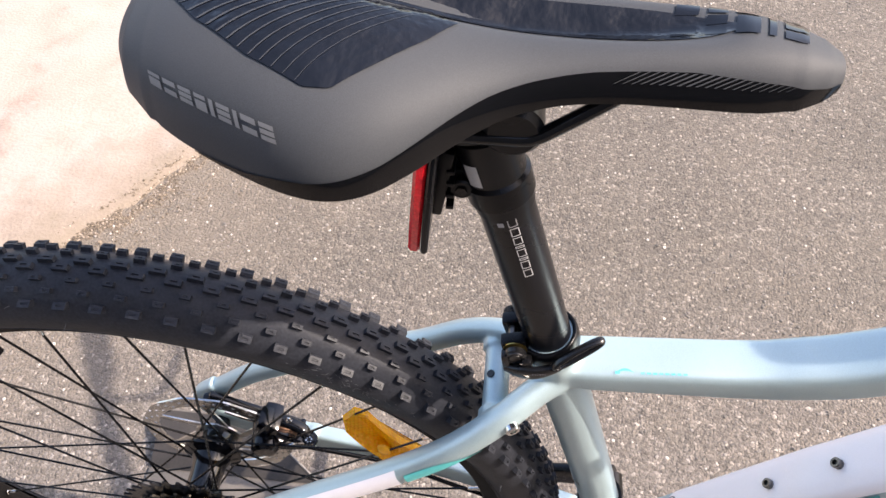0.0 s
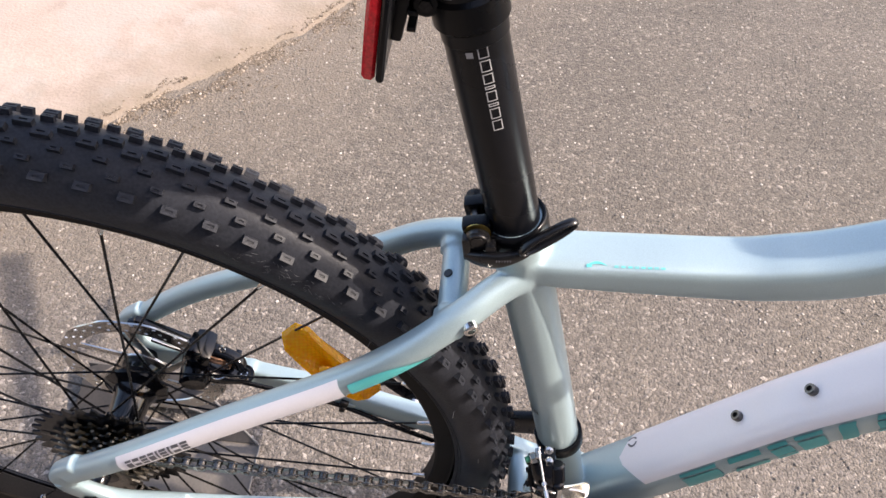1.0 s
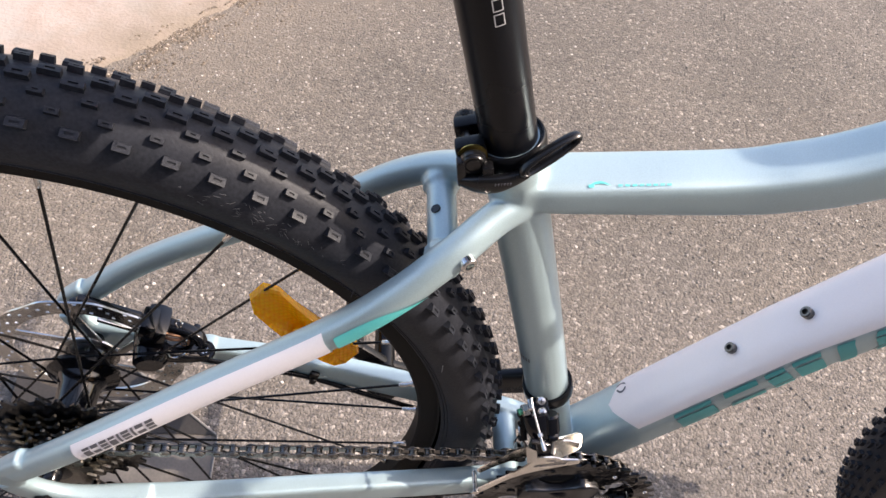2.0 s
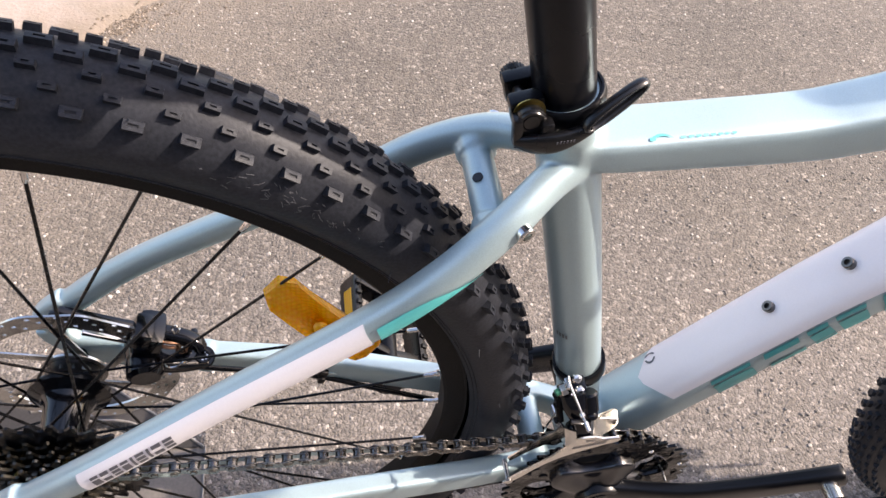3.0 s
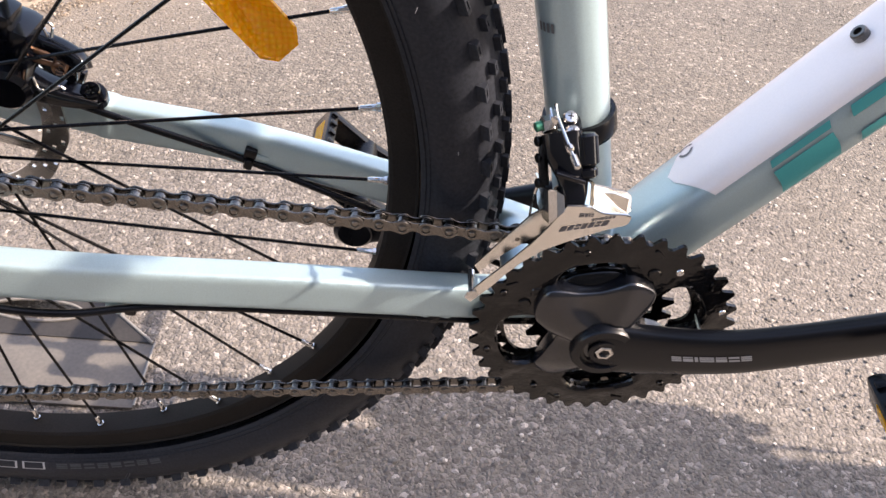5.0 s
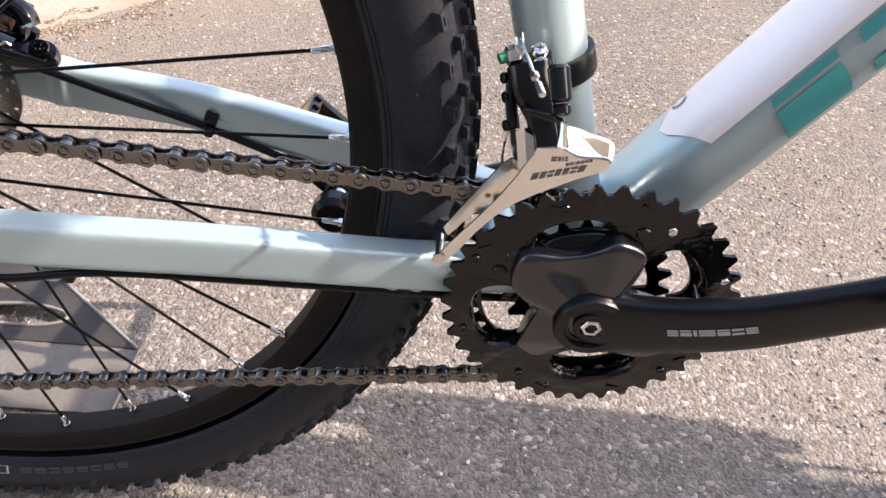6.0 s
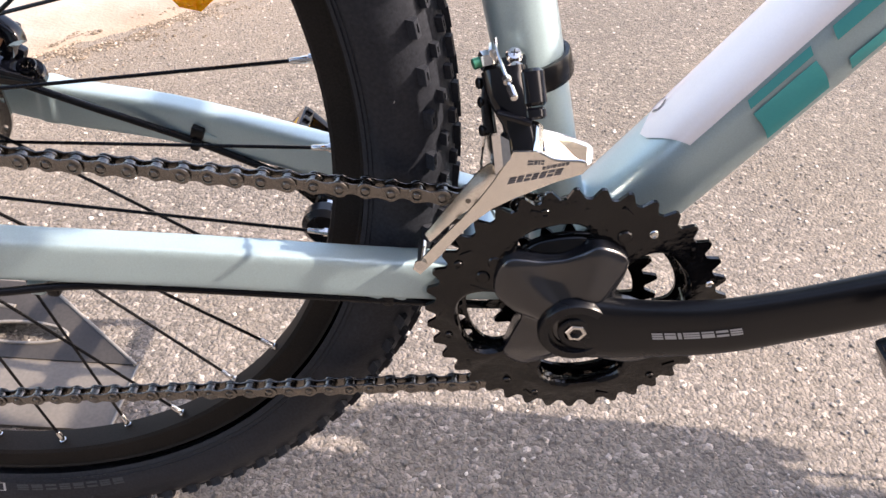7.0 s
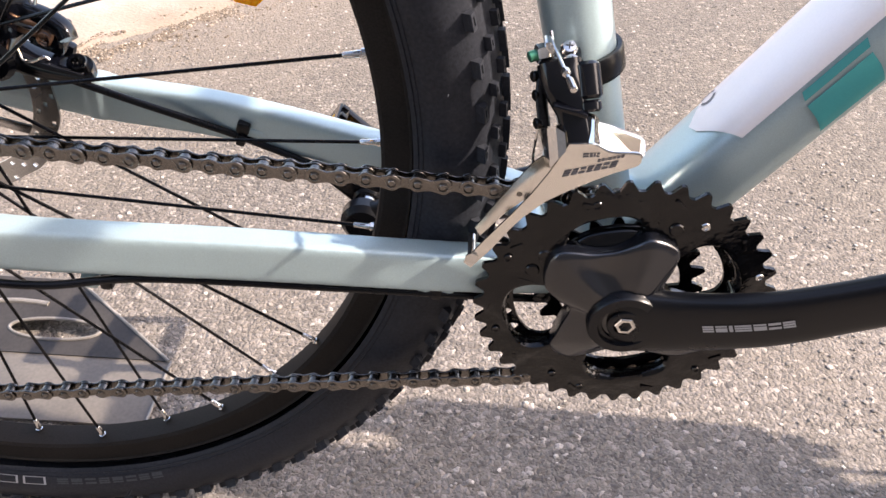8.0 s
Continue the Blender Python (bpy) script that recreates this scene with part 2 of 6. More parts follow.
def stone_material(name, stops, rough=0.75):
    """Loose stones: each one takes its own tone."""
    m = bpy.data.materials.new(name)
    m.use_nodes = True
    nt = m.node_tree
    b = nt.nodes["Principled BSDF"]
    g = nt.nodes.new("ShaderNodeNewGeometry")
    nt.links.new(ramp(nt, g.outputs["Random Per Island"], stops), b.inputs["Base Color"])
    b.inputs["Roughness"].default_value = rough
    return m


STONES = stone_material("crushed_stone", [(0.0, (0.112, 0.101, 0.090)), (0.4, (0.150, 0.134, 0.119)), (0.72, (0.195, 0.174, 0.155)), (0.88, (0.30, 0.27, 0.24)), (1.0, (0.60, 0.55, 0.49))])
CRUMBS = stone_material("dirt_crumbs", [(0.0, (0.100, 0.077, 0.056)), (0.45, (0.165, 0.129, 0.095)), (0.8, (0.24, 0.193, 0.147)), (1.0, (0.42, 0.355, 0.29))], 0.95)


def pavement_material():
    m = bpy.data.materials.new("pink_concrete")
    m.use_nodes = True
    nt = m.node_tree
    b = nt.nodes["Principled BSDF"]
    tc = nt.nodes.new("ShaderNodeTexCoord")
    a, c = nt.nodes.new("ShaderNodeTexNoise"), nt.nodes.new("ShaderNodeTexNoise")
    for n, s in ((a, 9), (c, 160)):
        n.inputs["Scale"].default_value, n.inputs["Detail"].default_value = s, 8
        nt.links.new(tc.outputs["Object"], n.inputs["Vector"])
    col = ramp(nt, a.outputs[0], [(0.25, (0.25, 0.197, 0.165)), (0.42, (0.35, 0.283, 0.242)), (0.6, (0.39, 0.32, 0.276)), (0.8, (0.42, 0.36, 0.318))])
    f = ramp(nt, c.outputs[0], [(0.3, (0.86, 0.85, 0.84)), (0.7, (1, 1, 1))])
    mx = nt.nodes.new("ShaderNodeMix")
    mx.data_type, mx.blend_type = "RGBA", "MULTIPLY"
    mx.inputs[0].default_value = 1
    nt.links.new(col, mx.inputs[6])
    nt.links.new(f, mx.inputs[7])
    # bare grey patches where the pink surface has worn off
    wear = nt.nodes.new("ShaderNodeTexNoise")
    wear.inputs["Scale"].default_value, wear.inputs["Detail"].default_value, wear.inputs["Roughness"].default_value = 6, 9, 0.68
    nt.links.new(tc.outputs["Object"], wear.inputs["Vector"])
    bare = ramp(nt, wear.outputs[0], [(0.49, (0, 0, 0)), (0.58, (0.8, 0.8, 0.8))])
    gm = nt.nodes.new("ShaderNodeMix")
    gm.data_type = "RGBA"
    gm.inputs[7].default_value = (0.33, 0.295, 0.262, 1)
    nt.links.new(bare, gm.inputs[0])
    nt.links.new(mx.outputs[2], gm.inputs[6])
    # trodden-in brown dirt along the border, ragged and fading inwards
    sep = nt.nodes.new("ShaderNodeVectorMath")
    sep.operation = "DOT_PRODUCT"
    sep.inputs[1].default_value = (-0.797, 0.604, 0.0)
    nt.links.new(tc.outputs["Object"], sep.inputs[0])
    rag = nt.nodes.new("ShaderNodeTexNoise")
    rag.inputs["Scale"].default_value, rag.inputs["Detail"].default_value, rag.inputs["Roughness"].default_value = 13, 7, 0.65
    nt.links.new(tc.outputs["Object"], rag.inputs["Vector"])
    jit = nt.nodes.new("ShaderNodeMath")
    jit.operation = "MULTIPLY_ADD"
    jit.inputs[1].default_value = 0.34
    nt.links.new(rag.outputs[0], jit.inputs[0])
    nt.links.new(sep.outputs["Value"], jit.inputs[2])
    mr = nt.nodes.new("ShaderNodeMapRange")
    mr.inputs["From Min"].default_value, mr.inputs["From Max"].default_value = 1.235, 1.44
    mr.inputs["To Min"].default_value, mr.inputs["To Max"].default_value = 0.95, 0.0
    nt.links.new(jit.outputs[0], mr.inputs["Value"])
    dm = nt.nodes.new("ShaderNodeMix")
    dm.data_type = "RGBA"
    dm.inputs[7].default_value = (0.212, 0.170, 0.128, 1)
    nt.links.new(mr.outputs[0], dm.inputs[0])
    nt.links.new(gm.outputs[2], dm.inputs[6])
    nt.links.new(dm.outputs[2], b.inputs["Base Color"])
    b.inputs["Roughness"].default_value = 0.85
    bp = nt.nodes.new("ShaderNodeBump")
    bp.inputs["Strength"].default_value, bp.inputs["Distance"].default_value = 0.5, 0.004
    nt.links.new(c.outputs[0], bp.inputs["Height"])
    nt.links.new(bp.outputs[0], b.inputs["Normal"])
    return m


PAVEMENT = pavement_material()


# ---- mesh helpers ----
class Shape:
    """Verts and faces gathered from simple solids."""

    def __init__(self):
        self.v, self.f = [], []

    def grid(self, rows, closed_u=True, closed_v=False, cap=False):
        """rows: a list of rings of equal length."""
        o, n, m = len(self.v), len(rows), len(rows[0])
        for r in rows:
            self.v.extend(tuple(p) for p in r)
        for i in range(n if closed_v else n - 1):
            for j in range(m if closed_u else m - 1):
                a, b = i, (i + 1) % n
                self.f.append((o + a * m + j, o + a * m + (j + 1) % m, o + b * m + (j + 1) % m, o + b * m + j))
        if cap:
            self.f.append(tuple(o + j for j in reversed(range(m))))
            self.f.append(tuple(o + (n - 1) * m + j for j in range(m)))
        return self

    def lathe(self, profile, centre=(0, 0, 0), axis="Y", n=48, closed=False, matrix=None):
        """profile: (radius, height along the axis)."""
        rows = []
        for r, h in profile:
            ring = []
            for k in range(n):
                a = 2 * math.pi * k / n
                c, s = r * math.cos(a), r * math.sin(a)
                p = {"Y": Vector((c, h, s)), "Z": Vector((c, s, h)), "X": Vector((h, c, s))}[axis]
                ring.append((matrix @ p) if matrix else p + Vector(centre))
            rows.append(ring)
        return self.grid(rows, True, closed, not closed)

    def cyl(self, a, b, r, r2=None, n=20, bevel=0.0):
        a, b = Vector(a), Vector(b)
        r2 = r if r2 is None else r2
        d = (b - a).length
        m = Matrix.Translation(a) @ (b - a).to_track_quat("Z", "Y").to_matrix().to_4x4()
        e = min(bevel, d * 0.4, r * 0.6)
        prof = [(r - e, 0), (r, e), (r2, d - e), (r2 - e, d)] if e else [(r, 0), (r2, d)]
        return self.lathe(prof, axis="Z", n=n, matrix=m)

    def box(self, size, matrix=None, r=0.001):
        """A box with bevelled edges."""
        bm = bmesh.new()
        bmesh.ops.create_cube(bm, size=1)
        for q in bm.verts:
            q.co = Vector(q.co[k] * size[k] for k in range(3))
        if r:
            bmesh.ops.bevel(bm, geom=bm.edges[:], offset=min(r, min(size) * 0.45), segments=2, affect="EDGES", profile=0.6)
        o = len(self.v)
        bm.verts.index_update()
        self.v.extend(tuple((matrix @ q.co) if matrix else q.co) for q in bm.verts)
        self.f.extend(tuple(o + q.index for q in f.verts) for f in bm.faces)
        bm.free()
        return self

    def plate(self, outer, thick, matrix, inner=None, edge=0.0004):
        """A flat plate between z 0 and thick of the matrix; inner: an opening with as many points as the outline."""
        if inner:
            rings = [[Vector((*p, z)) for p in poly] for poly, z in
                     ((inner, 0), (outer, 0), (outer, thick), (inner, thick))]
            return self.grid([[matrix @ p for p in ring] for ring in rings], True, True)
        c = Vector((sum(p[0] for p in outer) / len(outer), sum(p[1] for p in outer) / len(outer)))
        sm = [tuple(Vector(p) + (c - Vector(p)).normalized() * edge) for p in outer]
        rings = [[Vector((*p, z)) for p in poly] for poly, z in ((sm, 0), (outer, edge), (outer, thick - edge), (sm, thick))]
        return self.grid([[matrix @ p for p in ring] for ring in rings], True, False, True)

    def tube(self, pts, r, n=10, steps=8):
        return self.sweep(spline(pts, steps), lambda t: (r, r), 2.0, n)

    def sweep(self, path, size, power=2.0, n=28, cap=True):
        """A tube along a path; size(t) gives the half width (across y) and half height."""
        rows = []
        for k, (p, tan) in enumerate(path):
            s, u = across(tan)
            a, b = size(k / (len(path) - 1))
            rows.append([p + s * (a * cpow(math.cos(2 * math.pi * j / n), power)) + u * (b * cpow(math.sin(2 * math.pi * j / n), power)) for j in range(n)])
        return self.grid(rows, True, False, cap)


def cpow(c, power):
    return math.copysign(abs(c) ** (2 / power), c)


def across(tan):
    y = Vector((0, 1, 0)) if abs(tan.y) < 0.9 else Vector((1, 0, 0))
    s = (y - tan * y.dot(tan)).normalized()
    u = tan.cross(s)
    if u.z < -1e-6:
        u = -u
    return s, u


def spline(pts, steps=10):
    """A smooth curve through the points: (place, direction) pairs."""
    P = [Vector(p) for p in pts]
    if len(P) == 2:
        steps = max(2, steps)
        P = [P[0], P[0].lerp(P[1], 0.5), P[1]]
    P = [2 * P[0] - P[1]] + P + [2 * P[-1] - P[-2]]
    out = []
    for i in range(1, len(P) - 2):
        for k in range(steps):
            t = k / steps
            a, b, c, d = P[i - 1], P[i], P[i + 1], P[i + 2]
            out.append(0.5 * (2 * b + (c - a) * t + (2 * a - 5 * b + 4 * c - d) * t * t + (3 * b - a - 3 * c + d) * t ** 3))
    out.append(P[-2])
    res = []
    for i, p in enumerate(out):
        q = out[min(i + 1, len(out) - 1)] - out[max(i - 1, 0)]
        res.append((p, q.normalized()))
    return res


def mesh_of(name, shape, material, angle=35):
    me = bpy.data.meshes.new(name)
    me.from_pydata([tuple(v) for v in shape.v], [], shape.f)
    me.materials.append(material)
    bm = bmesh.new()
    bm.from_mesh(me)
    bmesh.ops.recalc_face_normals(bm, faces=bm.faces[:])
    bm.to_mesh(me)
    bm.free()
    me.polygons.foreach_set("use_smooth", [True] * len(me.polygons))
    me.set_sharp_from_angle(angle=radians(angle))
    me.update()
    return me


def part(name, shape, material, parent, label="", angle=35):
    ob = new(name, mesh_of(name, shape, material, angle))
    ob.parent = parent
    return tagged(ob, label)


def on_tube(path, size, power, s, angle, lift):
    """A point on a swept tube: s runs 0..1 along the path, angle in degrees round it."""
    s = min(0.9999, max(0.0, s))
    x = s * (len(path) - 1)
    k = min(int(x), len(path) - 2)
    p = path[k][0].lerp(path[k + 1][0], x - k)
    tan = path[k][1].lerp(path[k + 1][1], x - k).normalized()
    si, up = across(tan)
    a, b = size(s)
    g = radians(angle)
    ca, sa = cpow(math.cos(g), power), cpow(math.sin(g), power)
    return p + si * (a * ca) + up * (b * sa) + (si * (ca / a) + up * (sa / b)).normalized() * lift


def lay_on(path, size, power, s0, s1, a0, a1, lift=0.0005, slant=0.0, mirror_slant=False, nu=14, ns=16, taper=0.0):
    """A thin skin on a swept tube: from s0 to s1 (0..1 along the path), from angle a0 to a1 in degrees. slant: how much s0 and s1 shift with the angle; taper: degrees taken off a0 towards s1."""
    rows = []
    for i in range(ns + 1):
        row = []
        b0 = a0 + taper * (i / ns) ** 2.6
        for j in range(nu + 1):
            w = j / nu
            shift = slant * (abs(cpow(math.cos(radians(a0 + (a1 - a0) * w)), power)) if mirror_slant else w)
            s = s0 + (s1 - s0) * i / ns + shift * (1 - (i / ns if mirror_slant else 0))
            row.append(on_tube(path, size, power, s, b0 + (a1 - b0) * w, lift))
        rows.append(row)
    return Shape().grid(rows, False, False)


STROKES = (((0, 1, 0, 0.36), (0, 1, 0.64, 1)), ((0, 1, 0, 0.28), (0, 1, 0.36, 0.64), (0, 1, 0.72, 1)), ((0, 1, 0, 0.62), (0, 1, 0.74, 1)))


def print_row(point, start, widths, gap, material, parent, label, name="print_mark", first=0, slant=0.0, outline=0.0):
    """A row of plain slotted bars on a surface. point(u, v): u runs along, v from 0 (foot) to 1 (head)."""
    sh, u = Shape(), start
    typical = max(widths)
    for k, w in enumerate(widths):
        strokes = STROKES[(k + first) % 3] if w > 0.45 * typical else ((0, 1, 0, 1),)
        if outline:
            t = outline * typical / w
            strokes = ((0, 1, 0, outline), (0, 1, 1 - outline, 1), (0, t, outline, 1 - outline), (1 - t, 1, outline, 1 - outline))
        for u0, u1, v0, v1 in strokes:
            rows = []
            for i in range(5):
                v = v0 + (v1 - v0) * i / 4
                rows.append([point(u + w * (u0 + (u1 - u0) * j / 4) + slant * v, v) for j in range(5)])
            sh.grid(rows, False)
        u += w + gap
    return part(name, sh, material, parent, label)


def rot(axis, degrees):
    return Matrix.Rotation(radians(degrees), 4, axis)


# ---- ground ----
def build_ground():
    sh = Shape()
    xs = [-600, -60, -8, -3, -2, -1.5] + [-1.2 + 0.05 * k for k in range(61)] + [2.4, 3.5, 8, 60, 600]
    ys = [-600, -60, -8, -3, -1.5] + [-0.8 + 0.05 * k for k in range(71)] + [3.5, 5, 9, 60, 600]
    rows = [[(x, y, 0.0012 * noise.noise((x * 3, y * 3, 0)) - 0.0012) for x in xs] for y in ys]
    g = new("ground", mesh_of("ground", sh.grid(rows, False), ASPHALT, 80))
    tagged(g, "aged grey-brown asphalt with pale crushed stone", "asphalt", kind="structure")
    # a hairline crack: a ragged dark sliver that widens and closes
    line = spline([(-0.20, 0.985, 0), (-0.168, 0.965, 0), (-0.116, 0.927, 0), (-0.082, 0.906, 0), (-0.057, 0.880, 0), (-0.01, 0.868, 0), (0.045, 0.845, 0), (0.115, 0.806, 0)], 9)
    rows = []
    for k, (p, tan) in enumerate(line):
        q = Vector((-tan.y, tan.x, 0))
        mid = p + q * 0.006 * noise.noise((k * 0.45, 1.0, 0))
        w = 0.0002 + 0.0010 * max(0.0, noise.noise((k * 0.3, 4.0, 0)) + 0.35)
        rows.append([mid - q * w, mid + q * w])
    crack = [[Vector((p.x, p.y, 0.0006)) for p in r] for r in rows]
    part("crack", Shape().grid(crack, False), CRACK, g, "dark hairline crack in the asphalt")


def pebble(v, f, x, y, z, r, flat):
    """One low stone, half sunk."""
    o = len(v)
    k = random.choice((5, 6))
    t = random.random() * 6.28
    for ring, (q, h) in enumerate(((1.0, -0.35), (0.92, 0.35), (0.5, 0.75))):
        for j in range(k):
            a = t + 6.283 * j / k + ring * 0.3
            w = r * q * random.uniform(0.75, 1.2)
            v.append((x + w * math.cos(a), y + w * math.sin(a), z + r * flat * h * random.uniform(0.7, 1.15)))
    for ring in range(2):
        for j in range(k):
            f.append((o + ring * k + j, o + ring * k + (j + 1) % k, o + (ring + 1) * k + (j + 1) % k, o + (ring + 1) * k + j))
    f.append(tuple(o + 2 * k + j for j in range(k)))


def edge_y(x):
    """The pavement's ragged edge: y on the ground at x."""
    base = 0.70 + 1.33 * (x + 0.80) + 0.02
    return base + 0.05 * noise.noise((x * 8, 0.3, 0)) + 0.035 * noise.noise((x * 27, 2.0, 0)) + 0.014 * noise.noise((x * 80, 5.0, 0))


def build_stones():
    v, f = [], []
    for _ in range(20000):
        x, y = random.uniform(-1.15, 1.35), random.uniform(-0.25, 1.9)
        if y > edge_y(x) - 0.03:
            continue
        r = random.choice((0.0010, 0.0012, 0.0015, 0.0019, 0.0026)) * random.uniform(0.8, 1.25)
        pebble(v, f, x, y, -0.0004, r, random.uniform(0.35, 0.7))
    me = bpy.data.meshes.new("asphalt_stones")
    me.from_pydata(v, [], f)
    me.materials.append(STONES)
    tagged(new("asphalt_stones", me), "pale and dark crushed stones standing out of the asphalt", "stones", kind="stuff")
    v, f = [], []
    for _ in range(32000):
        x = random.uniform(-1.5, 0.35)
        off = random.gauss(-0.028, 0.036) if random.random() < 0.75 else random.gauss(-0.06, 0.08)
        if noise.noise((x * 17, off * 24, 3)) + 0.5 * noise.noise((x * 50, off * 60, 7)) < -0.08:
            continue
        r = random.choice((0.0007, 0.0009, 0.0012, 0.0015, 0.0020)) * random.uniform(0.7, 1.4)
        if random.random() < 0.006:
            r = random.uniform(0.003, 0.005)
        pebble(v, f, x, edge_y(x) + off, 0.0 if off < 0.01 else 0.004, r, random.uniform(0.4, 0.8))
    me = bpy.data.meshes.new("dirt_crumbs")
    me.from_pydata(v, [], f)
    me.materials.append(CRUMBS)
    tagged(new("dirt_crumbs", me), "brown dirt and grit along the pavement's edge", "dirt", kind="stuff")


def build_pavement():
    sh, rows = Shape(), []
    xs = [-60, -20, -8, -5] + [-4.0 + 0.02 * k for k in range(300)] + [2.5, 4, 8, 20, 60]
    for off, z in ((-0.012, -0.004), (0.0, 0.001), (0.03, 0.004), (0.07, 0.006), (0.15, 0.009), (0.4, 0.012), (1.2, 0.013), (6.0, 0.013), (60.0, 0.013)):
        rows.append([(x - off * 0.5, edge_y(x) + off, z + (0.003 * noise.noise((x * 14, off * 12, 1)) if 0 < off < 1 else 0)) for x in xs])
    pv = new("pavement", mesh_of("pavement", sh.grid(rows, False), PAVEMENT, 60))
    tagged(pv, "pinkish worn concrete pavement with a crumbling edge", "pavement", kind="structure")


def build_added_wall():
    """Unseen plain wall with a coping, added behind the camera to block low sky."""
    sh = Shape().box((7.6, 0.24, 2.5), Matrix.Translation((1.5, -1.72, 1.24)), 0.01)
    sh.box((7.6, 0.32, 0.07), Matrix.Translation((1.5, -1.72, 2.52)), 0.012)
    sh.box((7.6, 0.27, 0.34), Matrix.Translation((1.5, -1.715, 0.16)), 0.01)
    tagged(new("added_wall_south", mesh_of("added_wall_south", sh, PLASTER, 30)), "plain grey unseen wall added behind the camera to block low sky", "wall", kind="structure")


build_ground()
build_stones()
build_pavement()
build_added_wall()

# ---- bicycle ----
BB = Vector((0, 0, 0.292))
AXLE = Vector((-0.4115, 0, 0.3480))
FRONT = Vector((0.648, 0, 0.3465))
bike = tagged(new("bicycle"), "pale blue-grey hardtail mountain bicycle with white and teal markings, standing upright", "bicycle")
ST_DIR = Vector((-0.2925, 0, 0.956)).normalized()


def on_seat_tube(z):
    return Vector((0.0037 - 0.306 * (z - BB.z), 0, z))


ST_PATH = spline([BB, on_seat_tube(0.45), on_seat_tube(0.662)], 10)
st_size = lambda t: (0.0172, 0.0172)
TT_PATH = spline([(-0.100, 0, 0.6340), (-0.08, 0, 0.6352), (-0.03, 0, 0.6398), (0.02, 0, 0.6450), (0.05, 0, 0.6512), (0.095, 0, 0.6675), (0.20, 0, 0.725), (0.33, 0, 0.800), (0.448, 0, 0.862)], 8)
tt_size = lambda t: (0.0160 + 0.0013 * min(1.0, t / 0.13) + 0.004 * max(0, t - 0.4) / 0.6 + 0.0022 * (max(0, 0.085 - t) / 0.085) ** 2, 0.0098 + 0.0018 * min(1.0, t / 0.4) + 0.0065 * t + 0.009 * (max(0, 0.10 - t) / 0.10) ** 2)
DT_PATH = spline([BB, (0.0565, 0, 0.3735), (0.113, 0, 0.457), (0.148, 0, 0.506), (0.235, 0, 0.607), (0.33, 0, 0.700), (0.472, 0, 0.810)], 8)
dt_size = lambda t: (0.0255 + 0.010 * max(0, t - 0.5) / 0.5, 0.0215)
HEAD_LO, HEAD_HI = Vector((0.487, 0, 0.775)), Vector((0.445, 0, 0.895))


def stay_path(side):
    e = 0.003 * (side + 1) / 2
    return spline([(-0.418, 0.0735 * side, 0.3925), (-0.358, 0.0735 * side, 0.4425 + e), (-0.28, 0.063 * side, 0.498 + 2 * e), (-0.203, 0.0525 * side, 0.5505 + 2 * e), (-0.165, 0.047 * side, 0.584 + e), (-0.135, 0.035 * side, 0.6095), (-0.112, 0.018 * side, 0.622), (-0.092, 0.006 * side, 0.628)], 8)


def chainstay_path(side):
    if side > 0:
        return spline([(-0.378, 0.0690, 0.347), (-0.315, 0.063, 0.3375), (-0.235, 0.056, 0.3325), (-0.147, 0.046, 0.3195), (-0.05, 0.032, 0.302), (-0.01, 0.022, 0.294)], 8)
    return spline([(-0.372, 0.070 * side, 0.3295), (-0.30, 0.062 * side, 0.3200), (-0.20, 0.050 * side, 0.3112), (-0.10, 0.038 * side, 0.301), (-0.05, 0.030 * side, 0.296), (-0.01, 0.022 * side, 0.293)], 8)


ss_size = lambda t: (0.0094, 0.0101)
cs_size = lambda t: (0.0082, 0.0134)


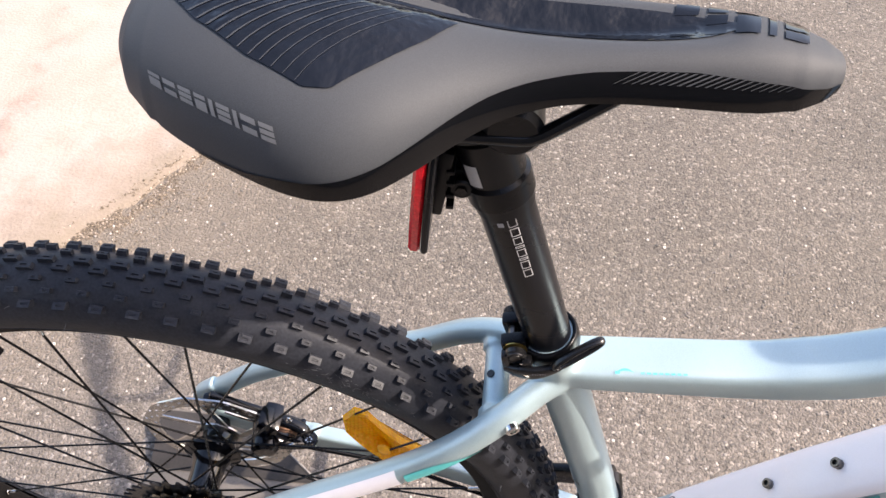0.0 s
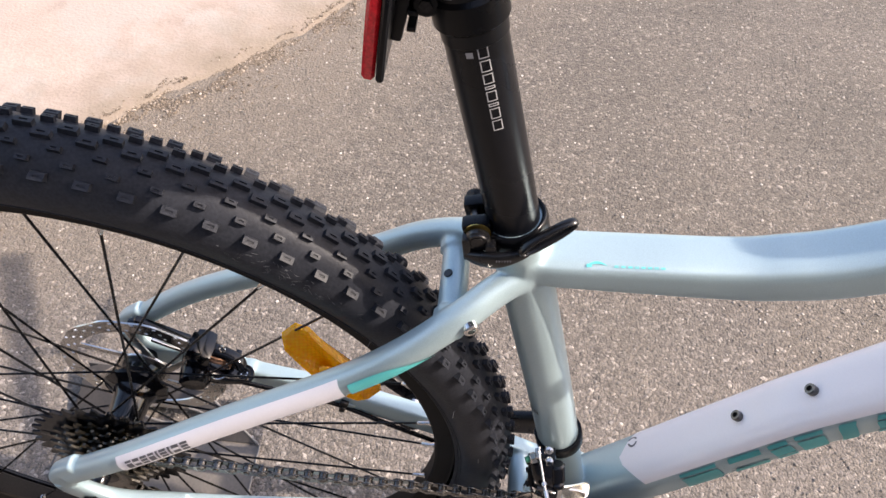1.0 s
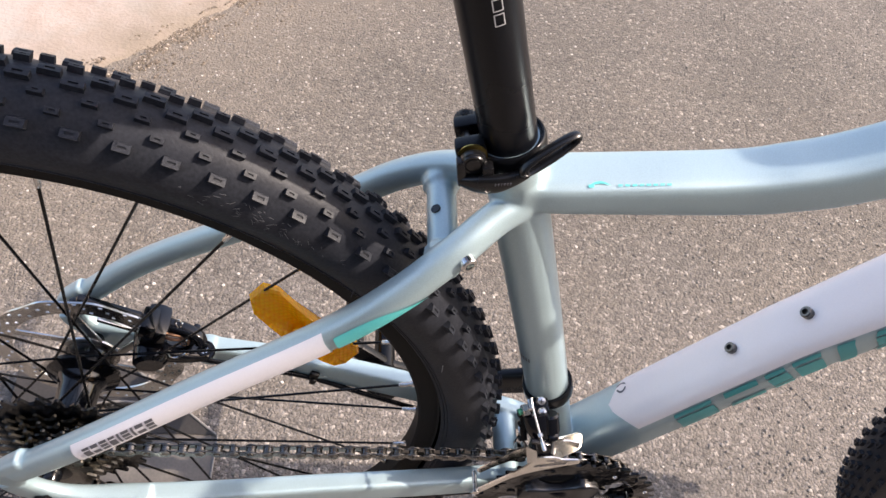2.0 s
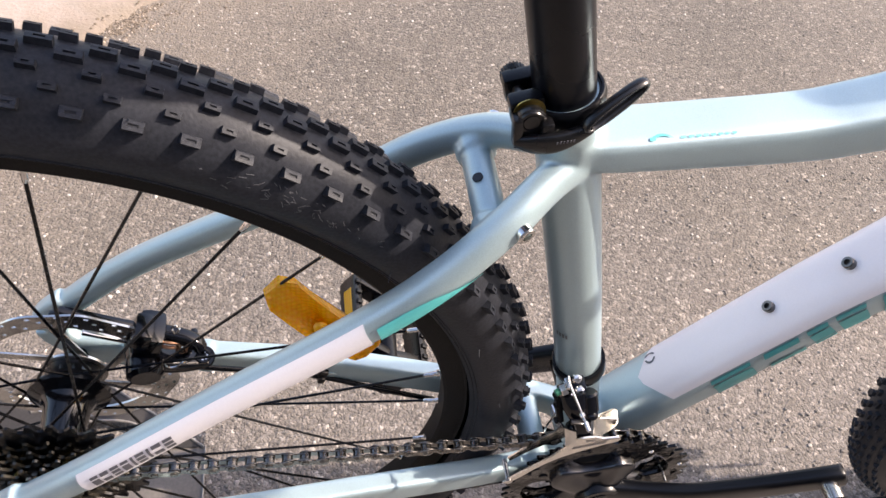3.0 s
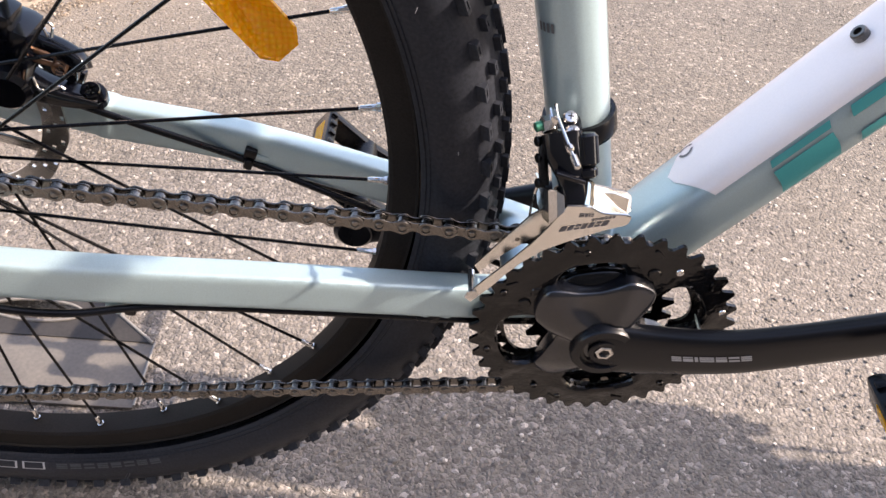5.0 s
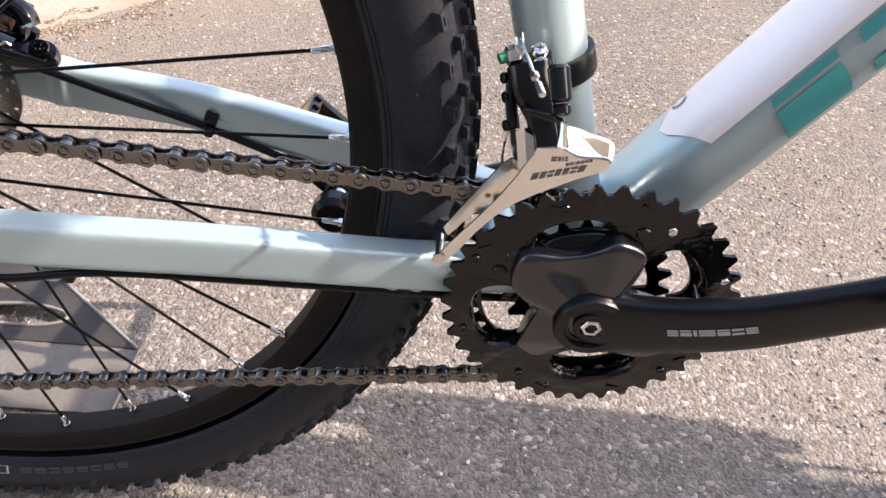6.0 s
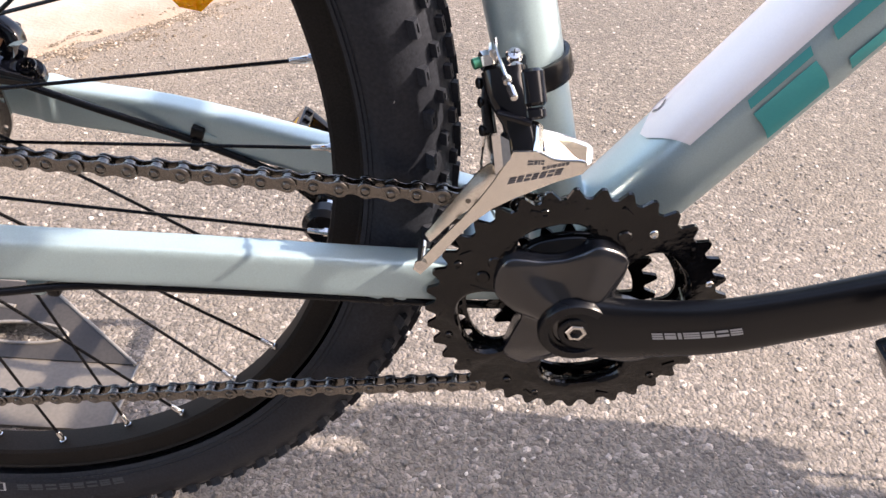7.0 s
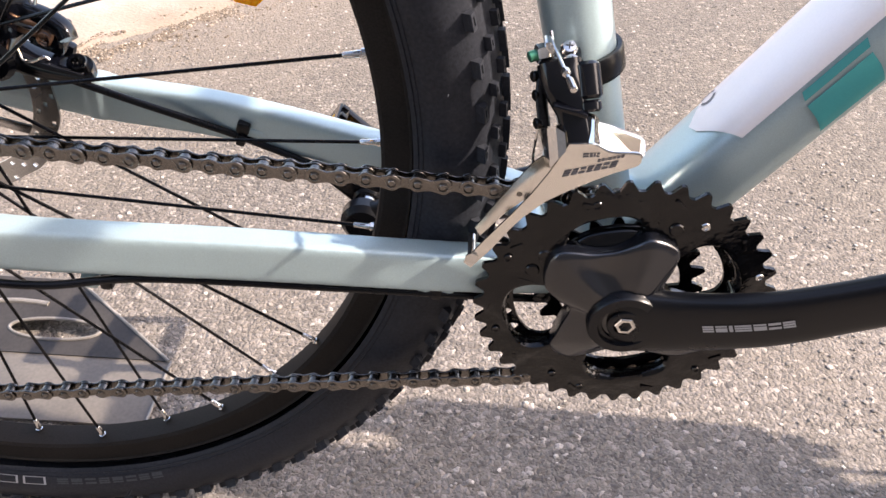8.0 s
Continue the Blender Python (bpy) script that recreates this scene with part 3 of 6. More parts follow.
def build_frame():
    sh = Shape()
    sh.sweep(ST_PATH, st_size, 2, 36)
    sh.sweep(TT_PATH, tt_size, 4.4, 40)
    sh.sweep(DT_PATH, dt_size, 3.3, 44)
    sh.cyl(HEAD_LO, HEAD_HI, 0.028, 0.025, n=36)
    sh.cyl((0, -0.035, BB.z), (0, 0.035, BB.z), 0.0215, n=36)
    for side in (-1, 1):
        sh.sweep(stay_path(side), ss_size, 2.2, 28)
        sh.sweep(chainstay_path(side), cs_size, 7.0, 40)
        # dropout: a curved forging that joins the two stays
        sh.sweep(spline([(-0.405, 0.0735 * side, 0.407), (-0.424, 0.0735 * side, 0.388), (-0.425, 0.073 * side, 0.366), (-0.408, 0.072 * side, 0.345), (-0.385, 0.071 * side, 0.336), (-0.350, 0.0675 * side, 0.331)], 6), lambda t: (0.0060 + 0.002 * abs(2 * t - 1), 0.0115), 3.5, 24)
        if side < 0:
            # weld bead where the chain stay meets the forging
            sh.sweep(spline([(-0.350, -0.0688, 0.3278), (-0.345, -0.0682, 0.3272), (-0.340, -0.0676, 0.3266)], 4), lambda t: (0.0087, 0.0144), 5.0, 32)
        if side > 0:
            sh.sweep(spline([(-0.3195, 0.0634, 0.3382), (-0.3155, 0.0630, 0.3377), (-0.3115, 0.0627, 0.3373)], 4), lambda t: (0.0092 + 0.0006 * math.sin(19 * t), 0.0145), 5.0, 32)
            sh.sweep(spline([(-0.412, 0.0725, 0.352), (-0.385, 0.0700, 0.349), (-0.350, 0.0665, 0.343)], 6), lambda t: (0.0065, 0.0100), 3.5, 24)
    sh.cyl((-0.139, -0.040, 0.600), (-0.139, 0.040, 0.600), 0.0092, n=24)
    for y in (-0.0275, 0.0275):
        # uneven weld ring at each end of the bridge
        for k in range(13):
            a = 2 * math.pi * k / 13
            c = Vector((-0.139 + 0.0088 * math.cos(a), y, 0.600 + 0.0088 * math.sin(a)))
            sh.cyl(c - Vector((0, 0.0028, 0)), c + Vector((0, 0.0028, 0)), 0.0030, n=10)
    sh.cyl((-0.048, -0.036, 0.303), (-0.048, 0.036, 0.303), 0.011, n=24)
    # collar lip of the seat tube
    sh.cyl(on_seat_tube(0.645), on_seat_tube(0.667), 0.0182, n=36)
    fr = part("frame", sh, PAINT, bike, "satin pale blue-grey aluminium frame with smooth welds", 60)
    rm = fr.modifiers.new("weld", "REMESH")
    rm.mode, rm.voxel_size, rm.use_smooth_shade = "VOXEL", 0.0014, True
    sm = fr.modifiers.new("soften", "SMOOTH")
    sm.factor, sm.iterations = 0.5, 5
    return fr


frame_part = build_frame()


def build_decals():
    p = DT_PATH
    part("white_panel", lay_on(p, dt_size, 3.3, 0.137, 0.93, 24, 154, 0.0007, 0.037, True, 24, 40), WARM_LIT_WHITE, frame_part, "glossy white panel on the down tube")
    # plain teal blocks
    print_row(lambda u, v: on_tube(p, dt_size, 3.3, u, 202 - 42 * v, 0.0008), 0.212, (0.054, 0.056, 0.054, 0.050, 0.018, 0.054, 0.018, 0.056, 0.056), 0.019, TEAL, frame_part, "row of plain teal blocks on the down tube", "teal_marking", 2, 0.012)
    for first, last in ((20, 165), (205, 340)):
        arc = [first + (last - first) * k / 12 for k in range(13)]
        rows = [[on_tube(p, dt_size, 3.3, 0.166 + 0.0088 * q * math.cos(radians(a)), 72 + 11.0 * q * math.sin(radians(a)), 0.0010) for a in arc] for q in (1.0, 0.70)]
        part("grey_mark", Shape().grid(rows, False), GREY_INK, frame_part)
    q = stay_path(-1)
    part("white_panel", lay_on(q, ss_size, 2.2, 0.135, 0.435, 122, 245, 0.0006, -0.012, False, 16, 24), WHITE, frame_part, "white panel on the seat stay")
    part("teal_panel", lay_on(q, ss_size, 2.2, 0.445, 0.63, 158, 236, 0.0006, -0.012, False, 12, 24, 74), BRIGHT_TEAL, frame_part, "bright teal panel on the seat stay")
    print_row(lambda u, v: on_tube(q, ss_size, 2.2, u, 194 - 40 * v, 0.0010), 0.142, (0.0093, 0.0093, 0.0093, 0.0080, 0.0028, 0.0090, 0.0028, 0.0093, 0.0093), 0.0026, GREY_INK, frame_part, "row of small grey printed bars", "print_mark", 2, 0.004)
    # small arched swoosh with fine bars beside it on the top tube
    rows = [[on_tube(TT_PATH, tt_size, 4.4, 0.172 + 0.0016 * d * q + 0.026 * k / 12, 127 - (19.0 - 7.0 * q) * math.sin(math.pi * (0.12 + 0.74 * k / 12)), 0.0006) for k in range(13)] for d, q in ((0, 0), (1, 1))]
    part("teal_mark", Shape().grid(rows, False), BRIGHT_TEAL, frame_part)
    part("teal_mark", lay_on(TT_PATH, tt_size, 4.4, 0.171, 0.178, 117, 128, 0.0006, 0, False, 4, 4), BRIGHT_TEAL, frame_part)
    print_row(lambda u, v: on_tube(TT_PATH, tt_size, 4.4, u, 126 - 7.0 * v, 0.0006), 0.208, (0.006,) * 8, 0.003, BRIGHT_TEAL, frame_part, "", "teal_mark", 0)
    for k in range(4):
        part("pale_mark", lay_on(ST_PATH, st_size, 2, 0.545 + 0.0 * k, 0.557, 214 + 8 * k, 219 + 8 * k, 0.0006, 0, False, 3, 3), PALE_INK, frame_part)


build_decals()


def socket_bolt(place, direction, r, h, parent, material=None, name="bolt"):
    """A washer, a socket head and its hexagon recess."""
    d = Vector(direction).normalized()
    p = Vector(place)
    sh = Shape()
    sh.cyl(p, p + d * h * 0.25, r * 1.3, n=20, bevel=0.0003)
    m = Matrix.Translation(p + d * h * 0.25) @ d.to_track_quat("Z", "Y").to_matrix().to_4x4()
    sh.lathe([(r, 0), (r, h * 0.65), (r * 0.86, h * 0.75), (r * 0.52, h * 0.75), (r * 0.5, h * 0.3), (0.0001, h * 0.3)], axis="Z", n=18, matrix=m)
    return part(name, sh, material or STEEL, parent, "dull grey socket bolt" if material else "silver socket bolt")


for x, z in ((0.096, 0.472), (0.131, 0.522)):
    socket_bolt((x + 0.003, 0, z - 0.002), (-0.83, 0, 0.56), 0.0042, 0.0078, frame_part, BOLT)
socket_bolt((-0.1296, -0.0365, 0.6112), (0.42, -0.90, -0.02), 0.0052, 0.0085, frame_part)
for k in range(2):
    at = Vector((-0.1302, -0.0352, 0.6113)) - Vector((0.42, -0.90, -0.02)) * 0.0012 * k
    part("washer", Shape().cyl(at, at + Vector((0.42, -0.90, -0.02)) * 0.0010, 0.0072 - 0.0004 * k, n=24, bevel=0.0002), STEEL, frame_part, "bright steel washer")
socket_bolt((-0.1312, 0.0365, 0.6105), (0.42, 0.90, -0.02), 0.0056, 0.010, frame_part)
hole = Shape().cyl((-0.1434, 0.0, 0.6076), (-0.1440, 0.0, 0.6086), 0.003, n=16)
part("bolt_hole", hole, GLOSS, frame_part)


# ---- wheels ----
TYRE_C, TYRE_A, TYRE_B = 0.3182, 0.0262, 0.0268     # section centre, half height, half width
TYRE_IN = 0.0282                                    # depth from the section centre to the bead


def tyre_point(theta, psi, lift=0.0):
    """psi 90 is the crown; 180 the near side wall."""
    c, s = math.cos(radians(psi)), math.sin(radians(psi))
    r = TYRE_C + ((TYRE_A if s > 0 else TYRE_IN) + lift) * s
    y = (TYRE_B + lift) * c
    return Vector((r * math.cos(theta), y, r * math.sin(theta)))


def build_tyre(wheel):
    rows = []
    N = 160
    for k in range(41):
        psi = -47 + (274 / 40) * k
        rows.append([tyre_point(2 * math.pi * j / N, psi) for j in range(N)])
    part("tyre", Shape().grid(rows, True), RUBBER, wheel, "black knobbly rubber tyre", 60)
    sh = Shape()

    def block(th, p, side, a0, a1, b0, b1, low, top, tilt, edge):
        """A six-sided piece of a knob. a runs along the tyre in metres, b across it in degrees towards the rim, tilt lifts the rim side."""
        rows = []
        for lift, q in ((low, 1.06 if low < 0 else 1.0), (top - edge, 1.0), (top, 1.0 - edge * 100)):
            ring = []
            for u, v in ((a0, b0), (a1, b0), (a1, b1), (a0, b1)):
                um, vm = (a0 + a1) / 2, (b0 + b1) / 2
                u, v = um + (u - um) * q, vm + (v - vm) * q
                rise = tilt * max(0.0, (v - b0) / (b1 - b0)) if lift > 0 else 0.0
                v = v + (4.5 * tilt / 0.003 if lift < 0 and v > vm else 0.0)
                ring.append(tyre_point(th + u / 0.342, 90 + side * (p - 90 + v), lift + rise))
            rows.append(ring)
        sh.grid(rows, True, False, True)

    def knob(th, p, side, wt, wp, h, tilt, slot):
        """A block with a short slit across its crown."""
        block(th, p, side, -wt, wt, -wp, wp, -0.0010, h - 0.0009, tilt, 0.0003)
        c = 0.30 * wp
        for b0, b1, low in ((-wp, -c, 0), (c, wp, 1)):
            rise = tilt * (b0 + wp) / (2 * wp)
            block(th, p, side, -wt * 0.98, wt * 0.98, b0 * 0.98, b1 * 0.98, h - 0.0016 + rise, h + rise, tilt * (b1 - b0) / (2 * wp), 0.0003)
        for a0, a1 in ((-wt, -wt * slot), (wt * slot, wt)):
            rise = tilt * (wp - c) / (2 * wp)
            block(th, p, side, a0 * 0.98, a1 * 0.98, -c, c, h - 0.0016 + rise, h - 0.00004 + rise, tilt * c / wp, 0.0)

    for k in range(90):
        for side in (1, -1):
            at = lambda deg: radians(4.0 * k + deg + (0.0 if side > 0 else 2.0))
            knob(at(3.7), 96.5, side, 0.0052, 4.3, 0.0034, 0.0, 0.45)
            knob(at(2.1), 112, side, 0.0036, 3.2, 0.0034, 0.0003, 0.4)
            knob(at(0.6), 128, side, 0.0034, 3.2, 0.0032, 0.0008, 0.45)
            knob(at(3.0), 145, side, 0.0044, 3.8, 0.0026, 0.0030, 0.5)
    part("tread", sh, RUBBER, wheel, "rows of square rubber knobs", 25)
    # moulded ribs near the rim
    for psi in (213, 219):
        for side in (1, -1):
            rib = [(v.x, v.y) for v in (tyre_point(0, 90 + side * (psi - 90 + d), h) for d, h in ((-1.1, -0.0003), (-0.5, 0.0006), (0.5, 0.0006), (1.1, -0.0003)))]
            part("sidewall_rib", Shape().lathe(rib, n=160, closed=True), RUBBER, wheel)
    # sidewall marks as plain bars: tall thin outlines, then low raised bars
    at = lambda u, v: tyre_point(radians(u), 212.6 - 14.6 * v, 0.0004)
    print_row(at, -112.5, (3.6, 3.6, 3.6, 3.6, 3.4, 3.4), 0.75, SILVER_INK, wheel, "thin pale outlines of sidewall marking", "sidewall_marking", 0, 0.0, 0.09)
    at = lambda u, v: tyre_point(radians(u), 210.5 - 10.2 * v, 0.0005)
    print_row(at, -85.8, (1.7, 1.7, 1.7, 1.7, 1.7, 1.7, 1.7, 1.7), 0.45, RUBBER_MARK, wheel, "low raised bars of sidewall marking", "sidewall_marking", 1)
    hairs = Shape()
    for _ in range(26):
        th, psi = random.uniform(0, 6.28), random.uniform(95, 205)
        a = tyre_point(th, psi, 0)
        b = tyre_point(th + random.uniform(-0.004, 0.004), psi, random.uniform(0.003, 0.007))
        hairs.cyl(a, b, 0.0003, 0.0002, 5)
    tagged(part("moulding_hairs", hairs, RUBBER_MARK, wheel), kind="stuff")


def build_scuffs(wheel):
    """Fine pale scratches where the side wall has been rubbed."""
    sh = Shape()
    rnd = random.Random(8)
    for _ in range(60):
        th, psi = radians(rnd.gauss(57, 3.4)), rnd.uniform(160, 184)
        turn, long = rnd.uniform(-0.9, 0.9), rnd.uniform(0.0004, 0.0021)
        wide = rnd.uniform(0.00005, 0.00013)
        row = []
        for q in (-1, -0.3, 0.4, 1):
            u = q * long * math.cos(turn) + 0.0003 * rnd.random()
            v = q * long * math.sin(turn)
            row.append([tyre_point(th + u / 0.335, psi + math.degrees((v + o) / 0.026), 0.00025) for o in (-wide, wide)])
        sh.grid(row, False)
    tagged(part("sidewall_scuffs", sh, SCUFF, wheel, "fine pale scratches on the side wall"), kind="stuff")


def build_rim(wheel):
    prof = [(0.2795, -0.0090), (0.2785, 0.0), (0.2795, 0.0090), (0.2818, 0.0108), (0.288, 0.0112), (0.2950, 0.0118), (0.2966, 0.0132), (0.2970, 0.0108), (0.2900, 0.0098), (0.2880, 0.0), (0.2900, -0.0098), (0.2970, -0.0108), (0.2966, -0.0132), (0.2950, -0.0118), (0.288, -0.0112), (0.2818, -0.0108)]
    rim = part("rim", Shape().lathe(prof, n=160, closed=True), RIMB, wheel, "black double-walled alloy rim", 30)
    for y in (-1, 1):
        bead = [(0.2945, 0.0090 * y), (0.2945, 0.0106 * y), (0.3010, 0.0106 * y), (0.3010, 0.0090 * y)]
        part("bead_line", Shape().lathe(bead, n=160, closed=True), GLOSS, rim)


PHASE = 0.9       # angle of one nipple, degrees


def build_spokes(wheel, near_r, far_r, near_y, far_y):
    unit = Shape().cyl((0, 0, 0), (0, 0, 1), 0.00105, n=8)
    spoke_mesh = mesh_of("spoke", unit, BLACK)
    nip = Shape().lathe([(0.0026, 0.0), (0.0026, 0.002), (0.0019, 0.0024), (0.0017, 0.011), (0.0012, 0.0118)], axis="Z", n=10)
    nip_mesh = mesh_of("nipple", nip, STEEL)
    for k in range(32):
        side = -1 if k % 2 else 1
        lead = (-1, 1, 1, -1)[k % 4]
        ang = radians(PHASE + 11.25 * k)
        rim_p = Vector((0.2782 * math.cos(ang), 0.0028 * side, 0.2782 * math.sin(ang)))
        ha = ang + lead * radians(68)
        fr, fy = (near_r, near_y) if side < 0 else (far_r, far_y)
        hub_p = Vector((fr * math.cos(ha), fy, fr * math.sin(ha)))
        d = hub_p - rim_p
        q = d.to_track_quat("Z", "Y").to_matrix().to_4x4()
        sp = new("spoke", spoke_mesh)
        sp.parent = wheel
        sp.matrix_local = Matrix.Translation(rim_p) @ q @ Matrix.Diagonal((1, 1, d.length, 1))
        nb = new("nipple", nip_mesh)
        nb.parent = wheel
        nb.matrix_local = Matrix.Translation(rim_p) @ q


def build_rotor(wheel, y, r=0.077):
    """Drilled brake disc with swept arms."""
    m = Matrix.Translation((0, y + 0.0009, 0)) @ rot("X", 90)
    n, bands = 144, 7
    gone = {(i, j) for i in range(n) for j in range(bands) if (i % 6, j) in ((0, 1), (2, 3), (4, 5))}
    sh = Shape()
    for z in (0.0, 0.0018):
        for j in range(bands + 1):
            for i in range(n):
                a = 2 * math.pi * i / n
                rr = r - 0.016 + 0.016 * j / bands - (0.0018 * (0.5 + 0.5 * math.cos(12 * a)) if j == bands else 0)
                sh.v.append(tuple(m @ Vector((rr * math.cos(a), rr * math.sin(a), z))))
    at = lambda i, j, z: z * n * (bands + 1) + j * n + i % n
    for j in range(bands):
        for i in range(n):
            if (i, j) in gone:
                for p, q in (((i, j), (i + 1, j)), ((i + 1, j), (i + 1, j + 1)), ((i + 1, j + 1), (i, j + 1)), ((i, j + 1), (i, j))):
                    sh.f.append((at(*p, 0), at(*q, 0), at(*q, 1), at(*p, 1)))
            else:
                for z in (0, 1):
                    sh.f.append((at(i, j, z), at(i + 1, j, z), at(i + 1, j + 1, z), at(i, j + 1, z)))
    for j in (0, bands):
        for i in range(n):
            sh.f.append((at(i, j, 0), at(i + 1, j, 0), at(i + 1, j, 1), at(i, j, 1)))
    disc = part("brake_disc", sh, ROTOR, wheel, "drilled steel brake disc")
    for k in range(6):
        a = radians(60 * k)
        p0 = Vector((0.022 * math.cos(a), 0.022 * math.sin(a), 0.0009))
        p1 = Vector(((r - 0.014) * math.cos(a + 0.55), (r - 0.014) * math.sin(a + 0.55), 0.0009))
        d = p1 - p0
        mm = m @ Matrix.Translation((p0 + p1) / 2) @ rot("Z", math.degrees(math.atan2(d.y, d.x)))
        part("disc_arm", Shape().box((d.length, 0.0065, 0.0016), mm, 0.0002), ROTOR, disc)
    part("disc_carrier", Shape().plate(ring_of(0.024, 40), 0.002, m, ring_of(0.016, 40)), ROTOR, disc)
    return disc


def toothed(n_teeth, r_root, r_tip, phase=0.0):
    pts = []
    for k in range(n_teeth):
        for f, q in ((-0.5, 0.0), (-0.36, 0.06), (-0.24, 0.45), (-0.11, 0.92), (0.0, 1.0), (0.11, 0.92), (0.24, 0.45), (0.36, 0.06)):
            a = 2 * math.pi * (k + f) / n_teeth + phase
            rr = r_root + (r_tip - r_root) * q
            pts.append((rr * math.cos(a), rr * math.sin(a)))
    return pts


def ring_of(r, n):
    return [(r * math.cos(2 * math.pi * k / n), r * math.sin(2 * math.pi * k / n)) for k in range(n)]


def flat_y(y):
    """A matrix whose x, y plane is the world's x, z plane at depth y, thickness towards -y."""
    return Matrix.Translation((0, y, 0)) @ rot("X", 90)


def build_cassette(wheel):
    teeth = [32, 24, 22, 20, 18, 16, 14]
    for k, n in enumerate(teeth):
        rp = 0.0127 / 2 / math.sin(math.pi / n)
        pts = toothed(n, rp - 0.0045, rp + 0.0032, 0.1 * k)
        ro = (rp - 0.034 if n == 32 else rp - 0.015) if n > 16 else 0.014
        inner = [(ro * math.cos(math.atan2(y, x)), ro * math.sin(math.atan2(y, x))) for x, y in pts]
        sh = Shape().plate(pts, 0.0019, flat_y(-0.0300 - 0.0042 * k), inner)
        part("sprocket", sh, BLACK if n == 32 else SPROCKET, wheel, "black largest sprocket" if n == 32 else "")
    sh = Shape()
    for k in range(5):
        a = radians(72 * k + 20)
        sh.box((0.045, 0.008, 0.0018), flat_y(-0.0305) @ rot("Z", math.degrees(a)) @ Matrix.Translation((0.037, 0, 0.001)), 0.0003)
    part("sprocket_spider", sh, BLACK, wheel)
    sh = Shape().lathe([(0.0225, -0.024), (0.0225, -0.052), (0.0195, -0.056), (0.0135, -0.057)], n=32)
    part("freewheel_body", sh, DARKSTEEL, wheel, "dark oily freewheel body")
    for k in range(6):
        a = radians(60 * k)
        sh = Shape().cyl((0.029 * math.cos(a), -0.0235, 0.029 * math.sin(a)), (0.029 * math.cos(a), -0.0485, 0.029 * math.sin(a)), 0.0022, n=8)
        part("sprocket_rivet", sh, BRASS, wheel, "yellow passivated rivet")


def build_hub(wheel):
    prof = [(0.006, -0.066), (0.0075, -0.06), (0.0075, -0.03), (0.021, -0.0235), (0.0235, -0.0205), (0.0235, -0.0175), (0.018, -0.015), (0.0165, -0.010), (0.0158, 0.0), (0.0165, 0.014), (0.020, 0.022), (0.029, 0.0265), (0.029, 0.030), (0.024, 0.033), (0.020, 0.040), (0.020, 0.047), (0.012, 0.050), (0.008, 0.062), (0.006, 0.066)]
    part("hub", Shape().lathe(prof, n=48), HUB, wheel, "glossy black hub shell")
    sh = Shape().cyl((0, -0.066, 0), (0, -0.088, 0), 0.0085, n=6, bevel=0.001)
    sh.cyl((0, -0.086, 0), (0, -0.094, 0), 0.0048, n=16, bevel=0.0005)
    part("axle_nut", sh, DARKSTEEL, wheel)
    part("axle_nut", Shape().cyl((0, 0.066, 0), (0, 0.084, 0), 0.0085, n=6, bevel=0.001), DARKSTEEL, wheel)


def build_reflector(wheel):
    """Amber oval clipped between two spokes."""
    c = Vector((-0.2195, -0.001, 0.4690)) - AXLE
    d = Vector((0.069, 0, -0.082)).normalized()
    up = Vector((0.28, -0.93, 0.235)).normalized()
    up = (up - d * up.dot(d)).normalized()
    s = up.cross(d)
    m = Matrix((( d.x, s.x, up.x, c.x), (d.y, s.y, up.y, c.y), (d.z, s.z, up.z, c.z), (0, 0, 0, 1)))
    L, W = 0.0508, 0.0122
    corner = [(L, -0.55 * W), (L, 0.55 * W), (0.84 * L, W), (-0.84 * L, W), (-L, 0.55 * W), (-L, -0.55 * W), (-0.84 * L, -W), (0.84 * L, -W)]
    pts = [tuple(Vector(p).lerp(Vector(q), i / 6)) for p, q in zip(corner, corner[1:] + corner[:1]) for i in range(6)]
    sh, rows = Shape(), []
    for q, z in ((0.97, -0.0045), (1.0, -0.0035), (1.0, 0.003), (0.95, 0.0048), (0.6, 0.0056), (0.05, 0.0058)):
        rows.append([m @ Vector((x * (q if q > 0.9 else q), y * q, z - 0.010 * (x / L) ** 2)) for x, y in pts])
    sh.grid(rows, True, False, True)
    refl = part("reflector", sh, AMBER, wheel, "amber plastic spoke reflector with prismatic grid", 40)
    # smooth oval seat of the spoke clip
    rows = []
    for q, z in ((1.0, 0.0045), (0.9, 0.0064), (0.6, 0.0070), (0.05, 0.0072)):
        rows.append([m @ Vector((-0.009 + 0.0075 * q * math.cos(k * math.pi / 12), -0.001 + 0.0048 * q * math.sin(k * math.pi / 12), z)) for k in range(24)])
    part("clip_seat", Shape().grid(rows, True, False, True), AMBER_PLAIN, refl, "smooth oval seat of the spoke clip", 60)


def build_valve(wheel, ang):
    c, s = math.cos(radians(ang)), math.sin(radians(ang))
    sh = Shape().cyl((0.2785 * c, 0, 0.2785 * s), (0.249 * c, 0, 0.245 * s), 0.004, 0.0036, 14, 0.0006)
    part("valve", sh, BLACK, wheel, "black valve cap")


def build_wheel(name, centre, rear):
    w = new(name)
    w.parent = bike
    w.matrix_local = Matrix.Translation(centre)
    build_tyre(w)
    if rear:
        build_scuffs(w)
    build_rim(w)
    build_hub(w)
    build_spokes(w, 0.0215, 0.027, -0.019, 0.0285)
    build_rotor(w, 0.0485)
    if rear:
        build_cassette(w)
        build_reflector(w)
        build_valve(w, 116)
    return w


rear_wheel = build_wheel("rear_wheel", AXLE, True)
front_wheel = build_wheel("front_wheel", FRONT, False)


